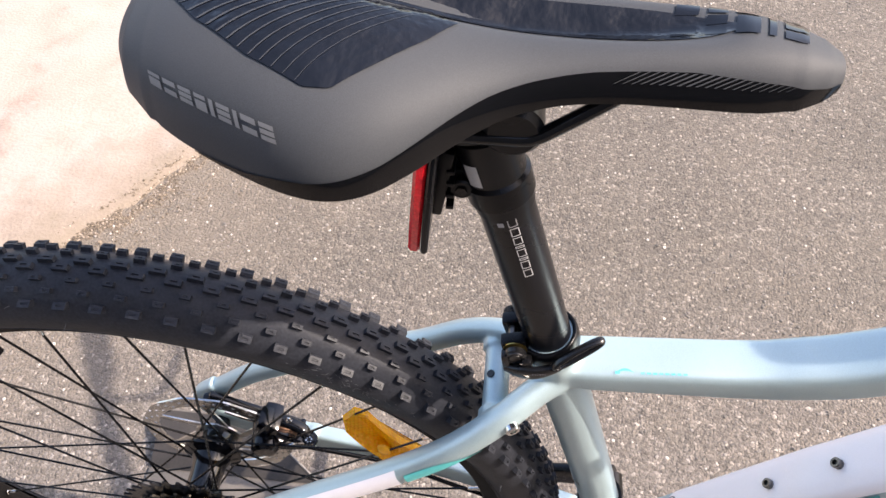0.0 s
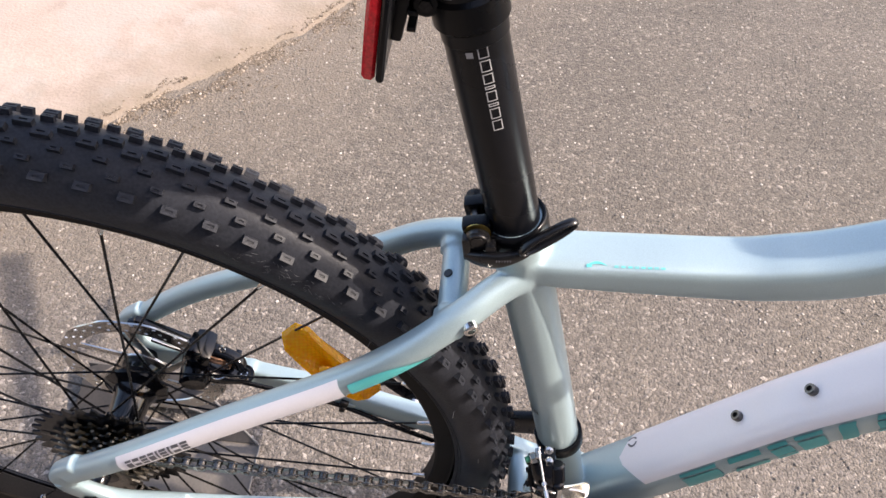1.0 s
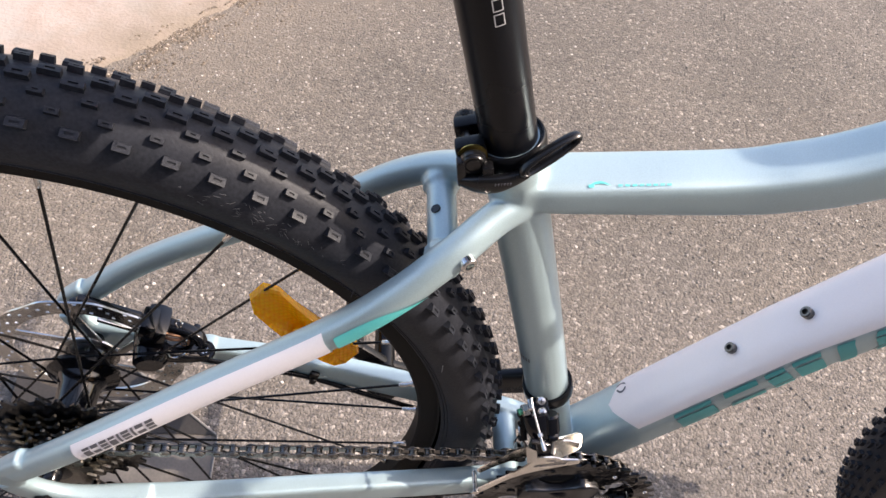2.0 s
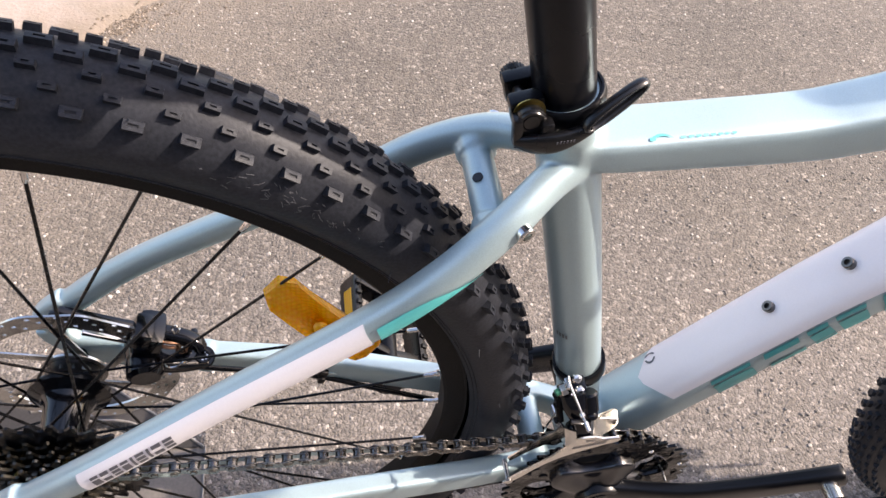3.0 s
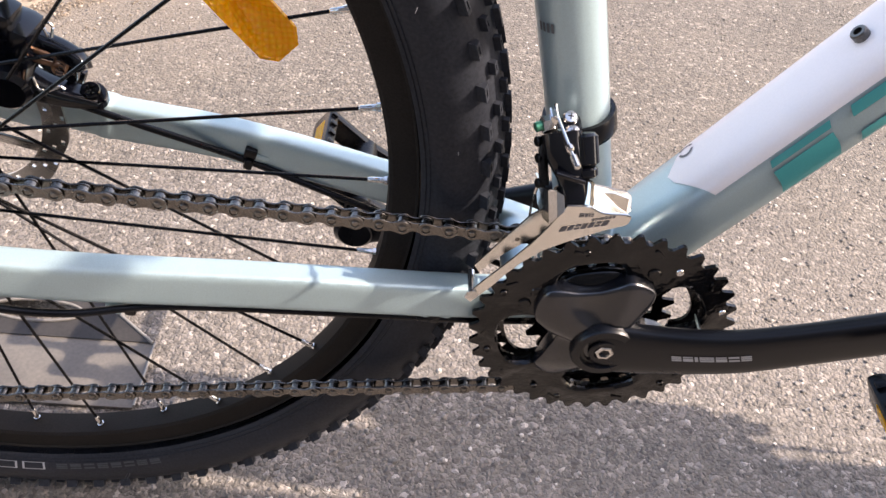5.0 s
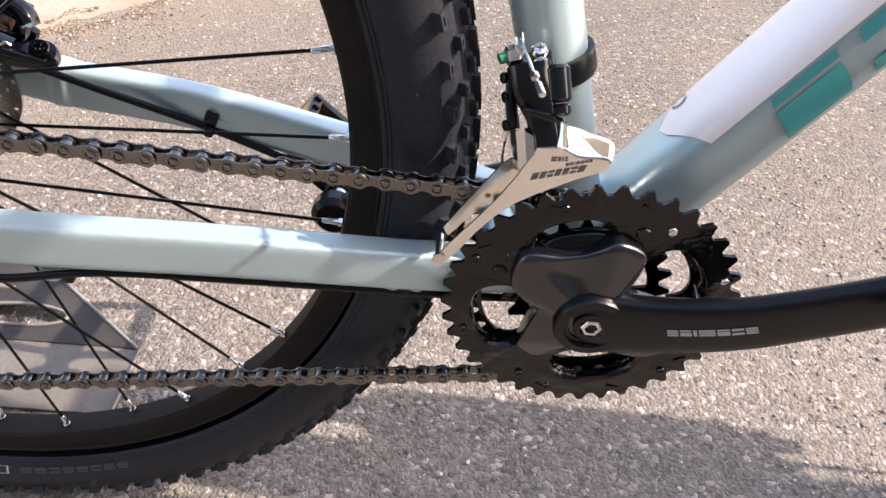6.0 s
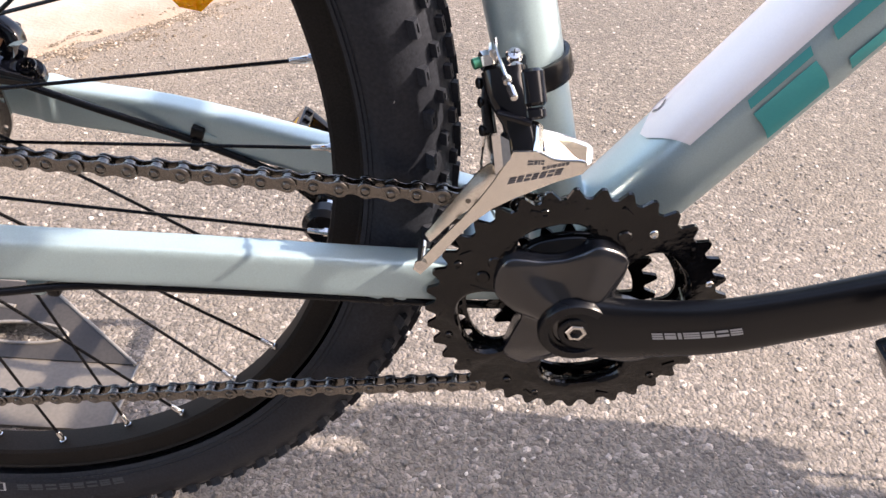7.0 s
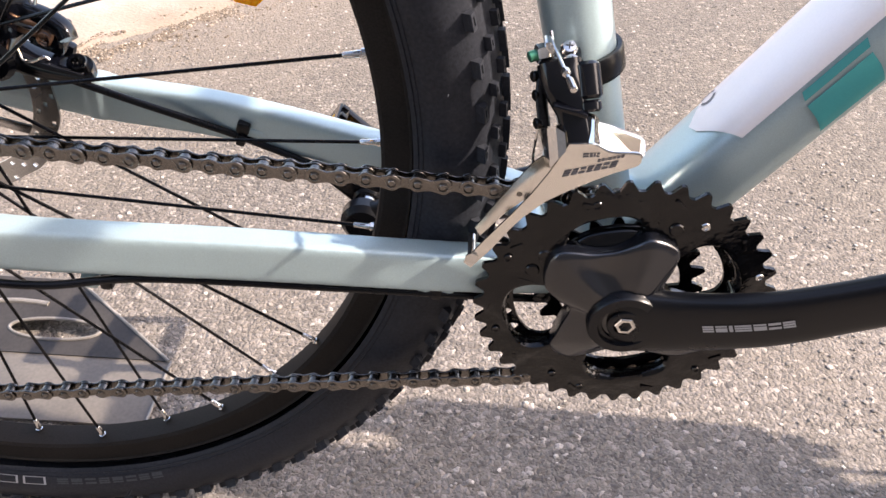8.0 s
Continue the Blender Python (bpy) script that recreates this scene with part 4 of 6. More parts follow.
# ---- seat post, clamp, saddle ----
def build_post():
    base, top = on_seat_tube(0.655), on_seat_tube(0.800)
    post = part("seat_post", Shape().cyl(base, top, 0.0152, n=40), MATT, bike, "matt black alloy seat post")
    sh = Shape().cyl(on_seat_tube(0.786), on_seat_tube(0.836), 0.0159, n=40, bevel=0.001)
    part("post_head", sh, MATT, post)
    sh = Shape().cyl(on_seat_tube(0.793), on_seat_tube(0.809), 0.0178, n=40, bevel=0.002)
    part("lamp_band", sh, BLACK, post, "black band of the rear reflector")
    c = on_seat_tube(0.848)
    sh = Shape().box((0.048, 0.030, 0.016), Matrix.Translation(c + Vector((0.004, 0, -0.006))), 0.004)
    sh.cyl(c + Vector((0.018, -0.024, 0.004)), c + Vector((0.018, 0.024, 0.004)), 0.014, n=28, bevel=0.003)
    part("rail_clamp", sh, MATT, post, "black two-bolt rail clamp")
    path = spline([base, top], 8)
    size = lambda t: (0.0152, 0.0152)
    s = 0.60
    for k in range(8):
        w = (0.040, 0.040, 0.012, 0.038, 0.012, 0.036, 0.040, 0.040)[k]
        sh = lay_on(path, size, 2, s, s + 0.0035, 156, 174, 0.0005, 0, False, 4, 1)
        for s0, s1, a0, a1 in ((s + w - 0.0035, s + w, 156, 174), (s, s + w, 156, 158), (s, s + w, 172, 174)):
            more = lay_on(path, size, 2, s0, s1, a0, a1, 0.0005, 0, False, 4, 3)
            base_i = len(sh.v)
            sh.v.extend(more.v)
            sh.f.extend(tuple(base_i + i for i in f) for f in more.f)
        part("print_bar", sh, SILVER_INK, post, "thin silver outlined bar")
        s += w + 0.008
    part("print_bar", lay_on(path, size, 2, 0.88, 0.90, 182, 194, 0.0005, 0, False, 4, 3), SILVER_INK, post)
    part("white_sticker", lay_on(spline([on_seat_tube(0.808), on_seat_tube(0.838)], 6), lambda t: (0.0159, 0.0159), 2, 0.10, 0.55, 196, 222, 0.0005, 0, False, 6, 6), TAPE, post, "small white paper sticker")
    return post


post = build_post()


def build_clamp():
    o = on_seat_tube(0.661)
    m = Matrix.Translation(o) @ ST_DIR.to_track_quat("Z", "Y").to_matrix().to_4x4()
    prof = [(0.0158, -0.006), (0.0191, -0.006), (0.0198, -0.003), (0.0198, 0.0055), (0.0192, 0.0076), (0.0186, 0.0082), (0.0176, 0.0082), (0.0172, 0.0070), (0.0163, 0.0068)]
    cl = part("seat_clamp", Shape().lathe(prof, axis="Z", n=48, closed=True, matrix=m), BLACK, bike, "black quick-release seat clamp")
    # two lugs behind the tube and the bolt between them
    for y in (-0.0092, 0.0072):
        sh = Shape().box((0.0165, 0.0092, 0.0140), Matrix.Translation(o + Vector((-0.0220, y, 0.0035))) @ rot("Y", -17), 0.0022)
        part("clamp_lug", sh, BLACK, cl)
    part("clamp_bolt", Shape().cyl(o + Vector((-0.0238, -0.012, 0.0035)), o + Vector((-0.0238, 0.016, 0.0035)), 0.0030, n=16), BOLT, cl, "thin steel bolt between the lugs")
    m = Matrix.Translation(o + Vector((-0.0238, 0.0168, 0.0035))) @ rot("X", 90)
    part("clamp_nut", Shape().plate(toothed(22, 0.0060, 0.0067), 0.0060, m, None, 0.0008), BLACK, cl, "knurled black nut")
    part("brass_washer", Shape().cyl(o + Vector((-0.0218, -0.0141, 0.0045)), o + Vector((-0.0218, -0.0147, 0.0045)), 0.0076, n=28), BRASS, cl, "thin brass washer")
    # lever: a cam block, a round pivot face, a flat arm round the collar and an open loop
    sh = Shape().cyl(o + Vector((-0.0215, -0.0147, 0.0030)), o + Vector((-0.0215, -0.0196, 0.0030)), 0.0070, n=32, bevel=0.0008)
    sh.box((0.0150, 0.0052, 0.0085), Matrix.Translation(o + Vector((-0.0210, -0.0172, -0.0005))) @ rot("Y", -12), 0.0014)
    sh.box((0.0048, 0.0070, 0.0175), Matrix.Translation(o + Vector((-0.0268, -0.0180, -0.0035))) @ rot("Y", -10), 0.0016)
    sh.box((0.0060, 0.0070, 0.0150), Matrix.Translation(o + Vector((-0.0130, -0.0200, -0.0030))) @ rot("Y", -10), 0.0016)
    arm = [o + Vector(v) for v in ((-0.0265, -0.0185, -0.0088), (-0.0180, -0.0222, -0.0078), (-0.0080, -0.0245, -0.0045), (0.0035, -0.0232, 0.0010), (0.0062, -0.0222, 0.0032))]
    sh.sweep(spline(arm, 6), lambda t: (0.0032 - 0.0010 * t, 0.0030 + 0.0036 * math.sin(math.pi * min(1.0, t * 1.25)) ** 1.2 * (1 - 0.45 * t)), 3, 18)
    a0, a1 = o + Vector((0.0030, -0.0240, 0.0035)), o + Vector((0.0300, -0.0125, 0.0215))
    along, wide = (a1 - a0) * 0.5, Vector((0.45, 0.28, -0.85)).normalized()
    rows = []
    for k in range(36):
        a = 2 * math.pi * k / 36
        p = a0.lerp(a1, 0.5) + along * cpow(math.cos(a), 2.3) + wide * (0.0046 * cpow(math.sin(a), 2.3))
        outw = (along.normalized() * math.cos(a) + wide * math.sin(a)).normalized()
        side = along.normalized().cross(wide).normalized()
        rows.append([p + outw * (0.0017 * math.cos(2 * math.pi * j / 10)) + side * (0.0026 * math.sin(2 * math.pi * j / 10)) for j in range(10)])
    sh.grid(rows, True, True)
    lever = part("clamp_lever", sh, LEVER, cl, "black lever with an open loop end")
    m = Matrix.Translation(o + Vector((-0.0215, -0.0196, 0.0030))) @ rot("X", 90)
    sh = Shape().lathe([(0.0062, 0.0), (0.0058, 0.0007), (0.0045, 0.0007), (0.0043, 0.0002), (0.0040, 0.0002), (0.0038, 0.0008), (0.0001, 0.0008)], axis="Z", n=32, matrix=m)
    part("pivot_face", sh, LEVER, lever)
    for k, w in enumerate((0.0007, 0.0007, 0.0004, 0.0008, 0.0006, 0.0007)):
        part("lever_mark", Shape().box((w, 0.0003, 0.0015), Matrix.Translation(o + Vector((-0.0095 + 0.0015 * k, -0.0272 - 0.0001 * k, -0.0030 + 0.0004 * k))), 0), GREY_INK, lever)


build_clamp()


def table(rows):
    xs = [r[0] for r in rows]

    def f(x):
        return [float(np.interp(x, xs, [r[k] for r in rows])) for k in range(1, len(rows[0]))]
    return f


# x, half width, top, lower edge
SADDLE_ROWS = [(-0.318, 0.026, 0.893, 0.880), (-0.312, 0.042, 0.899, 0.874), (-0.300, 0.052, 0.904, 0.870), (-0.28, 0.0625, 0.909, 0.867), (-0.255, 0.0735, 0.911, 0.865), (-0.23, 0.0825, 0.910, 0.864), (-0.212, 0.0830, 0.908, 0.864), (-0.195, 0.075, 0.905, 0.866), (-0.178, 0.059, 0.902, 0.870), (-0.16, 0.044, 0.899, 0.8745), (-0.14, 0.0345, 0.898, 0.8775), (-0.11, 0.0285, 0.898, 0.878), (-0.075, 0.0255, 0.899, 0.8755), (-0.045, 0.0235, 0.898, 0.8735), (-0.028, 0.0205, 0.895, 0.8735), (-0.016, 0.0150, 0.891, 0.8755), (-0.009, 0.0075, 0.886, 0.879)]
SADDLE_ROWS = [(-0.3105 + (x + 0.318) * 0.2925 / 0.309, w, zt, zb) for x, w, zt, zb in SADDLE_ROWS]
saddle_raw = table(SADDLE_ROWS)
SAD_X0, SAD_X1 = -0.3105, -0.018


def saddle_at(x):
    acc = [0.0, 0.0, 0.0]
    for o in (-0.015, -0.010, -0.005, 0.0, 0.005, 0.010, 0.015):
        for k, q in enumerate(saddle_raw(min(SAD_X1, max(SAD_X0, x + o)))):
            acc[k] += q / 7
    if x > SAD_X1 - 0.02 or x < SAD_X0 + 0.018:
        acc = [0.4 * a + 0.6 * b for a, b in zip(acc, saddle_raw(x))]
    return acc


SAD_N = 2.5


def saddle_point(x, phi, lift=0.0):
    """phi: 0 the far lower edge, 180 the near lower edge."""
    w, zt, zb = saddle_at(x)
    c, s = math.cos(radians(phi)), math.sin(radians(phi))
    y = w * cpow(c, SAD_N)
    z = zb + (zt - zb) * cpow(s, SAD_N)
    dip = math.exp(-(y / 0.010) ** 2) * 0.010 * max(0.0, 1 - abs((x + 0.16) / 0.10) ** 3)
    n = Vector((0, c / w, s / (zt - zb))).normalized()
    return Vector((x, y, z - dip)) + n * lift


def saddle_xy(x, y, lift=0.0):
    w, zt, zb = saddle_at(x)
    c = min(1.0, (abs(y) / w)) ** (SAD_N / 2)
    return saddle_point(x, math.degrees(math.acos(math.copysign(c, y))), lift)


def build_saddle():
    xs = [SAD_X0 + (SAD_X1 - SAD_X0) * (0.5 - 0.5 * math.cos(math.pi * k / 90)) for k in range(91)]
    rows = []
    for x in xs:
        ring = [saddle_point(x, 180 * k / 56) for k in range(57)]
        w, zt, zb = saddle_at(x)
        ring += [Vector((x, w * 0.93 * q, zb + 0.002 + 0.004 * (1 - q * q))) for q in (-0.98, -0.7, -0.35, 0, 0.35, 0.7, 0.98)]
        rows.append(ring)
    sd = part("saddle", Shape().grid(rows, True, False, True), SADDLE, bike, "grey-black vinyl sports saddle with glossy inlays", 50)
    # glossy inlays
    outer = table([(-0.292, 0.012), (-0.273, 0.032), (-0.249, 0.049), (-0.226, 0.060), (-0.216, 0.0595), (-0.202, 0.047), (-0.184, 0.029), (-0.174, 0.016)])
    inner = table([(-0.292, 0.0115), (-0.27, 0.010), (-0.23, 0.010), (-0.20, 0.011), (-0.174, 0.0155)])
    for side in (-1, 1):
        rows = []
        for k in range(61):
            x = -0.292 + 0.118 * k / 60
            rows.append([saddle_xy(x, side * (inner(x)[0] + (outer(x)[0] - inner(x)[0]) * j / 20), 0.0006) for j in range(21)])
        part("gloss_inlay", Shape().grid(rows, False), INLAY, sd, "glossy black inlay")
        for k in range(12):
            t = k / 11
            x0 = -0.281 + 0.052 * t
            wd = 0.0009 * (1 - t) ** 1.5 + 0.00012
            y0 = outer(x0)[0] - 0.0004
            pts = [(x0 + 0.030 * q + 0.018 * q * q, y0 - (y0 - inner(x0)[0]) * q) for q in (i / 10 for i in range(11))]
            rows = [[saddle_xy(px + o, side * max(py, 0.0105), 0.0009) for o in (-wd, wd)] for px, py in pts]
            part("inlay_stripe", Shape().grid(rows, False), SADDLE, sd)
        rows = []
        for k in range(71):
            x = -0.272 + 0.253 * k / 70
            up = table([(-0.272, 0.3), (-0.25, 1.6), (-0.238, 4.5), (-0.215, 8), (-0.195, 12), (-0.16, 24), (-0.12, 32), (-0.08, 34), (-0.045, 27), (-0.019, 15)])(x)[0]
            rows.append([saddle_point(x, (180 - up * j / 8) if side < 0 else up * j / 8, 0.0006) for j in range(9)])
        part("gloss_skirt", Shape().grid(rows, False), SKIRT, sd, "glossy black lower skirt")
    for k in range(20):
        x = -0.112 + 0.0036 * k
        wd = 0.0007 * (1 - abs(k - 8) / 14)
        part("hatch_line", Shape().grid([[saddle_point(x + o + 0.010 * q, 160 - 13 * q, 0.0010) for o in (-wd, wd)] for q in (0.0, 0.25, 0.5, 0.75, 1.0)], False), SADDLE, sd)
    rows = []
    for k in range(41):
        x = -0.26 + 0.20 * k / 40
        h = 0.0115 * (1 - abs((x + 0.16) / 0.10) ** 4) + 0.0005
        rows.append([saddle_xy(x, h * (j / 6 - 1), 0.0005) for j in range(13)])
    part("relief_channel", Shape().grid(rows, False), INLAY, sd, "dark relief channel")
    # printed bars on the rear flank
    print_row(lambda u, v: saddle_point(-0.2885 + u, 148.0 + 7.0 * (1 - v) + 70 * u, 0.0006), 0.0, (0.0058, 0.0058, 0.0058, 0.0050, 0.0018, 0.0056, 0.0018, 0.0060, 0.0058), 0.0014, PALE_INK, sd, "row of pale grey printed bars", "print_mark", 2, -0.0016)
    print_row(lambda u, v: saddle_xy(-0.090 + u, -0.0045 + 0.019 * v, 0.0007), 0.0, (0.0095, 0.0080, 0.0095, 0.0030, 0.0100), 0.0036, GLOSS, sd, "row of glossy black printed bars", "print_mark", 0, 0.004)
    for y in (-0.022, 0.022):
        sh = Shape().tube([(-0.275, y * 1.3, 0.872), (-0.235, y, 0.853), (-0.19, y, 0.8485), (-0.155, y, 0.8485), (-0.1425, y, 0.8490), (-0.1375, y, 0.8510), (-0.132, y, 0.8550), (-0.112, y * 0.97, 0.8715), (-0.095, y * 0.8, 0.884)], 0.0036, 12, 10)
        part("saddle_rail", sh, GLOSS, sd, "black steel rail")


build_saddle()


def build_tail_reflector():
    sh = Shape()
    prof = [(-0.031, 0.776), (0.031, 0.776), (0.035, 0.80), (0.035, 0.834), (0.03, 0.845), (-0.03, 0.845), (-0.035, 0.834), (-0.035, 0.80)]
    m = Matrix(((0.0, 0.0, -1.0, -0.1865), (1, 0, 0, 0), (0, 1, 0, 0), (0, 0, 0, 1)))
    tilt = Matrix.Translation((-0.19, 0, 0.81)) @ rot("Y", 4) @ Matrix.Translation((0.19, 0, -0.81))
    tr = part("rear_reflector", sh.plate(prof, 0.006, tilt @ m, None, 0.0015), REDL, bike, "red rectangular rear reflector on a black holder")
    m2 = Matrix(((0.0, 0.0, -1.0, -0.1825), (1, 0, 0, 0), (0, 1, 0, 0), (0, 0, 0, 1)))
    sh = Shape().plate([(a * 1.03, b) for a, b in prof], 0.0035, tilt @ m2, None, 0.001)
    part("reflector_back", sh, BLACK, tr)
    sh = Shape().box((0.008, 0.026, 0.044), Matrix.Translation((-0.1805, 0, 0.806)) @ rot("Y", 8), 0.002)
    for k in range(4):
        sh.box((0.004, 0.028, 0.0025), Matrix.Translation((-0.1755, 0, 0.792 + 0.008 * k)), 0.0005)
    part("reflector_mount", sh, BLACK, tr)
    sh = Shape().box((0.016, 0.012, 0.014), Matrix.Translation((-0.169, -0.002, 0.806)), 0.003)
    sh.cyl((-0.170, -0.013, 0.804), (-0.170, 0.012, 0.804), 0.0062, n=20, bevel=0.001)
    part("reflector_bracket", sh, BLACK, tr)
    part("bracket_screw", Shape().cyl((-0.170, -0.0130, 0.804), (-0.170, -0.0142, 0.804), 0.003, n=6), DARKSTEEL, tr)


build_tail_reflector()


# ---- crank set and pedals ----
PEDAL_R = Vector((0.162, -0.0885, 0.3605))
PEDAL_L = Vector((-0.157, 0.0885, 0.232))


def build_crankset():
    cs = new("crankset")
    cs.parent = bike
    cs.matrix_local = Matrix.Translation(BB + Vector((0.0018, 0, 0.0)))
    # outer ring, cut by four windows between the spider's arms
    openings = ((110, 27, 0.0585), (195, 30, 0.0622), (285, 34, 0.0575), (31, 27, 0.0602))      # middle, half width in degrees, reach

    def window(a, r_min, over=1.0):
        for mid, half, reach in openings:
            away = abs((math.degrees(a) - mid + 180) % 360 - 180)
            if away < half:
                return r_min + (reach * over - r_min) * (1 - (away / half) ** 4) ** 0.5
        return r_min

    teeth = toothed(38, 0.0742, 0.0800, 0.05)
    fine = [x for p, q in zip(teeth, teeth[1:] + teeth[:1]) for x in (p, ((p[0] + q[0]) / 2, (p[1] + q[1]) / 2))]
    angles = [math.atan2(y, x) for x, y in fine]
    win = [(window(a, 0.026) * math.cos(a), window(a, 0.026) * math.sin(a)) for a in angles]
    # stamped sheet: flat toothed rim, a raised shoulder, a sunken inner land that turns in round the windows
    rows = []
    for q, rim, y in ((0.0, 1, -0.0506), (0.35, 1, -0.0509), (0.62, 1, -0.0516), (0.80, 1, -0.0514), (0.90, 1, -0.0504), (0.96, 1, -0.0488), (1.0, 1, -0.0468), (1.0, 1, -0.0452), (0.0, 1, -0.0484)):
        ringed = []
        for a, p, w in zip(angles, fine, win):
            rp = math.hypot(*p)
            base = min(rp, 0.0722)
            rw = math.hypot(*w)
            rr = rp if q == 0 else base + (rw - base) * q
            bump = 0.0005 * math.sin(9 * a + 1.0) * (1.0 if 0.3 < q < 0.85 else 0.0)
            ringed.append((rr * math.cos(a), y + bump, rr * math.sin(a)))
        rows.append(ringed)
    ring = part("outer_chainring", Shape().grid(rows, True, True), RING, cs, "black stamped steel outer chainring", 28)
    for name, nt, y, rp in (("middle_chainring", 32, -0.0390, 0.0640), ("inner_chainring", 22, -0.0325, 0.0446)):
        p = toothed(nt, rp - 0.0042, rp + 0.003, 0.02)
        inner = []
        for x2, y2 in p:
            a = math.atan2(y2, x2)
            ro = window(a, 0.044, 0.93) if nt == 32 else min(0.034, window(a, 0.026))
            inner.append((ro * math.cos(a), ro * math.sin(a)))
        part(name, Shape().plate(p, 0.0021, flat_y(y), inner), RING, cs)
    for deg, rr in ((145, 0.0551), (157, 0.0548), (72, 0.0560), (232, 0.0452), (249, 0.0445), (340, 0.0560)):
        a = radians(deg)
        part("chainring_rivet", Shape().cyl((rr * math.cos(a), -0.0385, rr * math.sin(a)), (rr * math.cos(a), -0.0521, rr * math.sin(a)), 0.0038, n=18, bevel=0.0007), RING, cs)
    for deg in (72, 145, 232, 340):
        a = radians(deg)
        part("chainring_rivet", Shape().cyl((0.040 * math.cos(a), -0.029, 0.040 * math.sin(a)), (0.040 * math.cos(a), -0.045, 0.040 * math.sin(a)), 0.0042, n=16, bevel=0.0008), RING, cs)
    for deg, rr in ((61, 0.0640), (21, 0.0715), (156, 0.0698), (243, 0.0654), (260, 0.0688), (200, 0.0700), (318, 0.0700), (110, 0.0690)):
        a = radians(deg)
        sh = Shape().lathe([(0.0011, 0.0004), (0.0013, -0.0004), (0.0021, -0.0006), (0.0024, 0.0)], n=12, matrix=Matrix.Translation((rr * math.cos(a), -0.0512, rr * math.sin(a))))
        part("shift_pin", sh, STEEL if deg in (21, 61) else RING, cs)
    for k in range(10):
        a = radians(36 * k + 5)
        part("shift_ramp", Shape().box((0.0070, 0.0010, 0.0020), Matrix.Translation((0.0702 * math.cos(a), -0.0510, 0.0702 * math.sin(a))) @ rot("Y", -math.degrees(a) - 62), 0.0005), RING, cs)
    sh = Shape().cyl((0.0535, -0.0480, 0.0190), (0.0535, -0.0625, 0.0190), 0.0011, n=10, bevel=0.0003)
    part("chain_catch_pin", sh, STEEL, cs, "thin bright chain catch pin")
    # domed middle of the inner rings, behind the upper window
    rows = []
    for k in range(9):
        t = math.pi / 2 * k / 8
        q, y = math.cos(t), -0.0440 - 0.0078 * math.sin(t)
        ringed = []
        for j in range(40):
            a = 2 * math.pi * j / 40
            u, v = 0.0225 * q * math.cos(a), 0.0105 * q * math.sin(a)
            ringed.append((-0.0115 + u * 0.96 - v * 0.26, y, 0.0385 + u * 0.26 + v * 0.96))
        rows.append(ringed)
    part("spider_dome", Shape().grid(rows, True, False, True), SKIRT, cs, "glossy black dome behind the upper window", 60)
    # spider: a broad shield, a peak beside a long hollow edge, and an arm down to the ring
    angs = [-40, -25, -8, 8, 25, 40, 52, 57, 61, 64, 70, 76, 82, 86, 92, 98, 105, 113, 121, 128, 134, 139, 146, 154, 160, 165, 169, 175, 184, 193, 203, 212, 221, 230, 238, 245, 252, 260, 278, 294, 310, 320]
    rads = [0.047, 0.0555, 0.0555, 0.040, 0.027, 0.0255, 0.0270, 0.034, 0.0440, 0.0488, 0.0500, 0.0508, 0.0515, 0.0518, 0.0470, 0.0440, 0.0422, 0.0428, 0.0448, 0.0500, 0.0548, 0.0552, 0.0530, 0.0500, 0.0474, 0.0420, 0.0364, 0.0292, 0.0285, 0.0306, 0.0345, 0.0390, 0.0470, 0.0500, 0.0490, 0.0420, 0.0335, 0.0290, 0.0260, 0.0280, 0.038, 0.047]
    N = 240
    base = np.interp([-40 + 360 * k / N for k in range(N)], angs, rads)
    base = sum(np.roll(base, j) for j in range(-2, 3)) / 5
    rows = []
    for q, y in ((0.0, -0.0640), (0.30, -0.0638), (0.50, -0.0626), (0.66, -0.0610), (0.80, -0.0596), (0.90, -0.0588), (0.965, -0.0580), (0.990, -0.0570), (1.0, -0.0556), (1.0, -0.0470)):
        ringed = []
        for k in range(N):
            deg = -40 + 360 * k / N
            a = radians(deg)
            rr = base[k] * max(q, 0.02)
            hollow = 0.0034 * max(0.0, math.sin(math.pi * (q - 0.35) / 0.65)) * math.exp(-((deg - 112) / 18) ** 2) - 0.0012 * q * math.exp(-((deg - 84) / 9) ** 2)
            sunk = 0.0052 * max(0.0, (q - 0.55) / 0.45) * math.exp(-((deg - 232) / 16) ** 2)
            ringed.append((rr * math.cos(a), y + (hollow if y < -0.05 else 0.0) + (sunk if y < -0.05 else 0.0), rr * math.sin(a)))
        rows.append(ringed)
    part("spider", Shape().grid(rows, True, False, True), SPIDER, cs, "satin black spider shield", 50)
    # right arm
    d = PEDAL_R - BB
    path = spline([Vector((-0.006, -0.0575, -0.004)), Vector((0.03, -0.0645, 0.0035)), Vector((0.067, -0.0745, 0.0185)), Vector((0.100, -0.0800, 0.0355)), Vector((0.131, -0.0845, 0.0530)), Vector((d.x, d.y, d.z + 0.002)), Vector((d.x + 0.010, d.y - 0.0005, d.z + 0.006))], 8)
    size = lambda t: (0.0072 - 0.001 * math.sin(math.pi * t), float(np.interp(t, [0, 0.167, 0.333, 0.5, 0.667, 0.833, 0.93, 1.0], [0.0215, 0.0190, 0.0168, 0.0152, 0.0146, 0.0142, 0.0130, 0.0085])))
    arm = part("crank_arm", Shape().sweep(path, size, 3.4, 32), MATT, cs, "dark satin black crank arm")
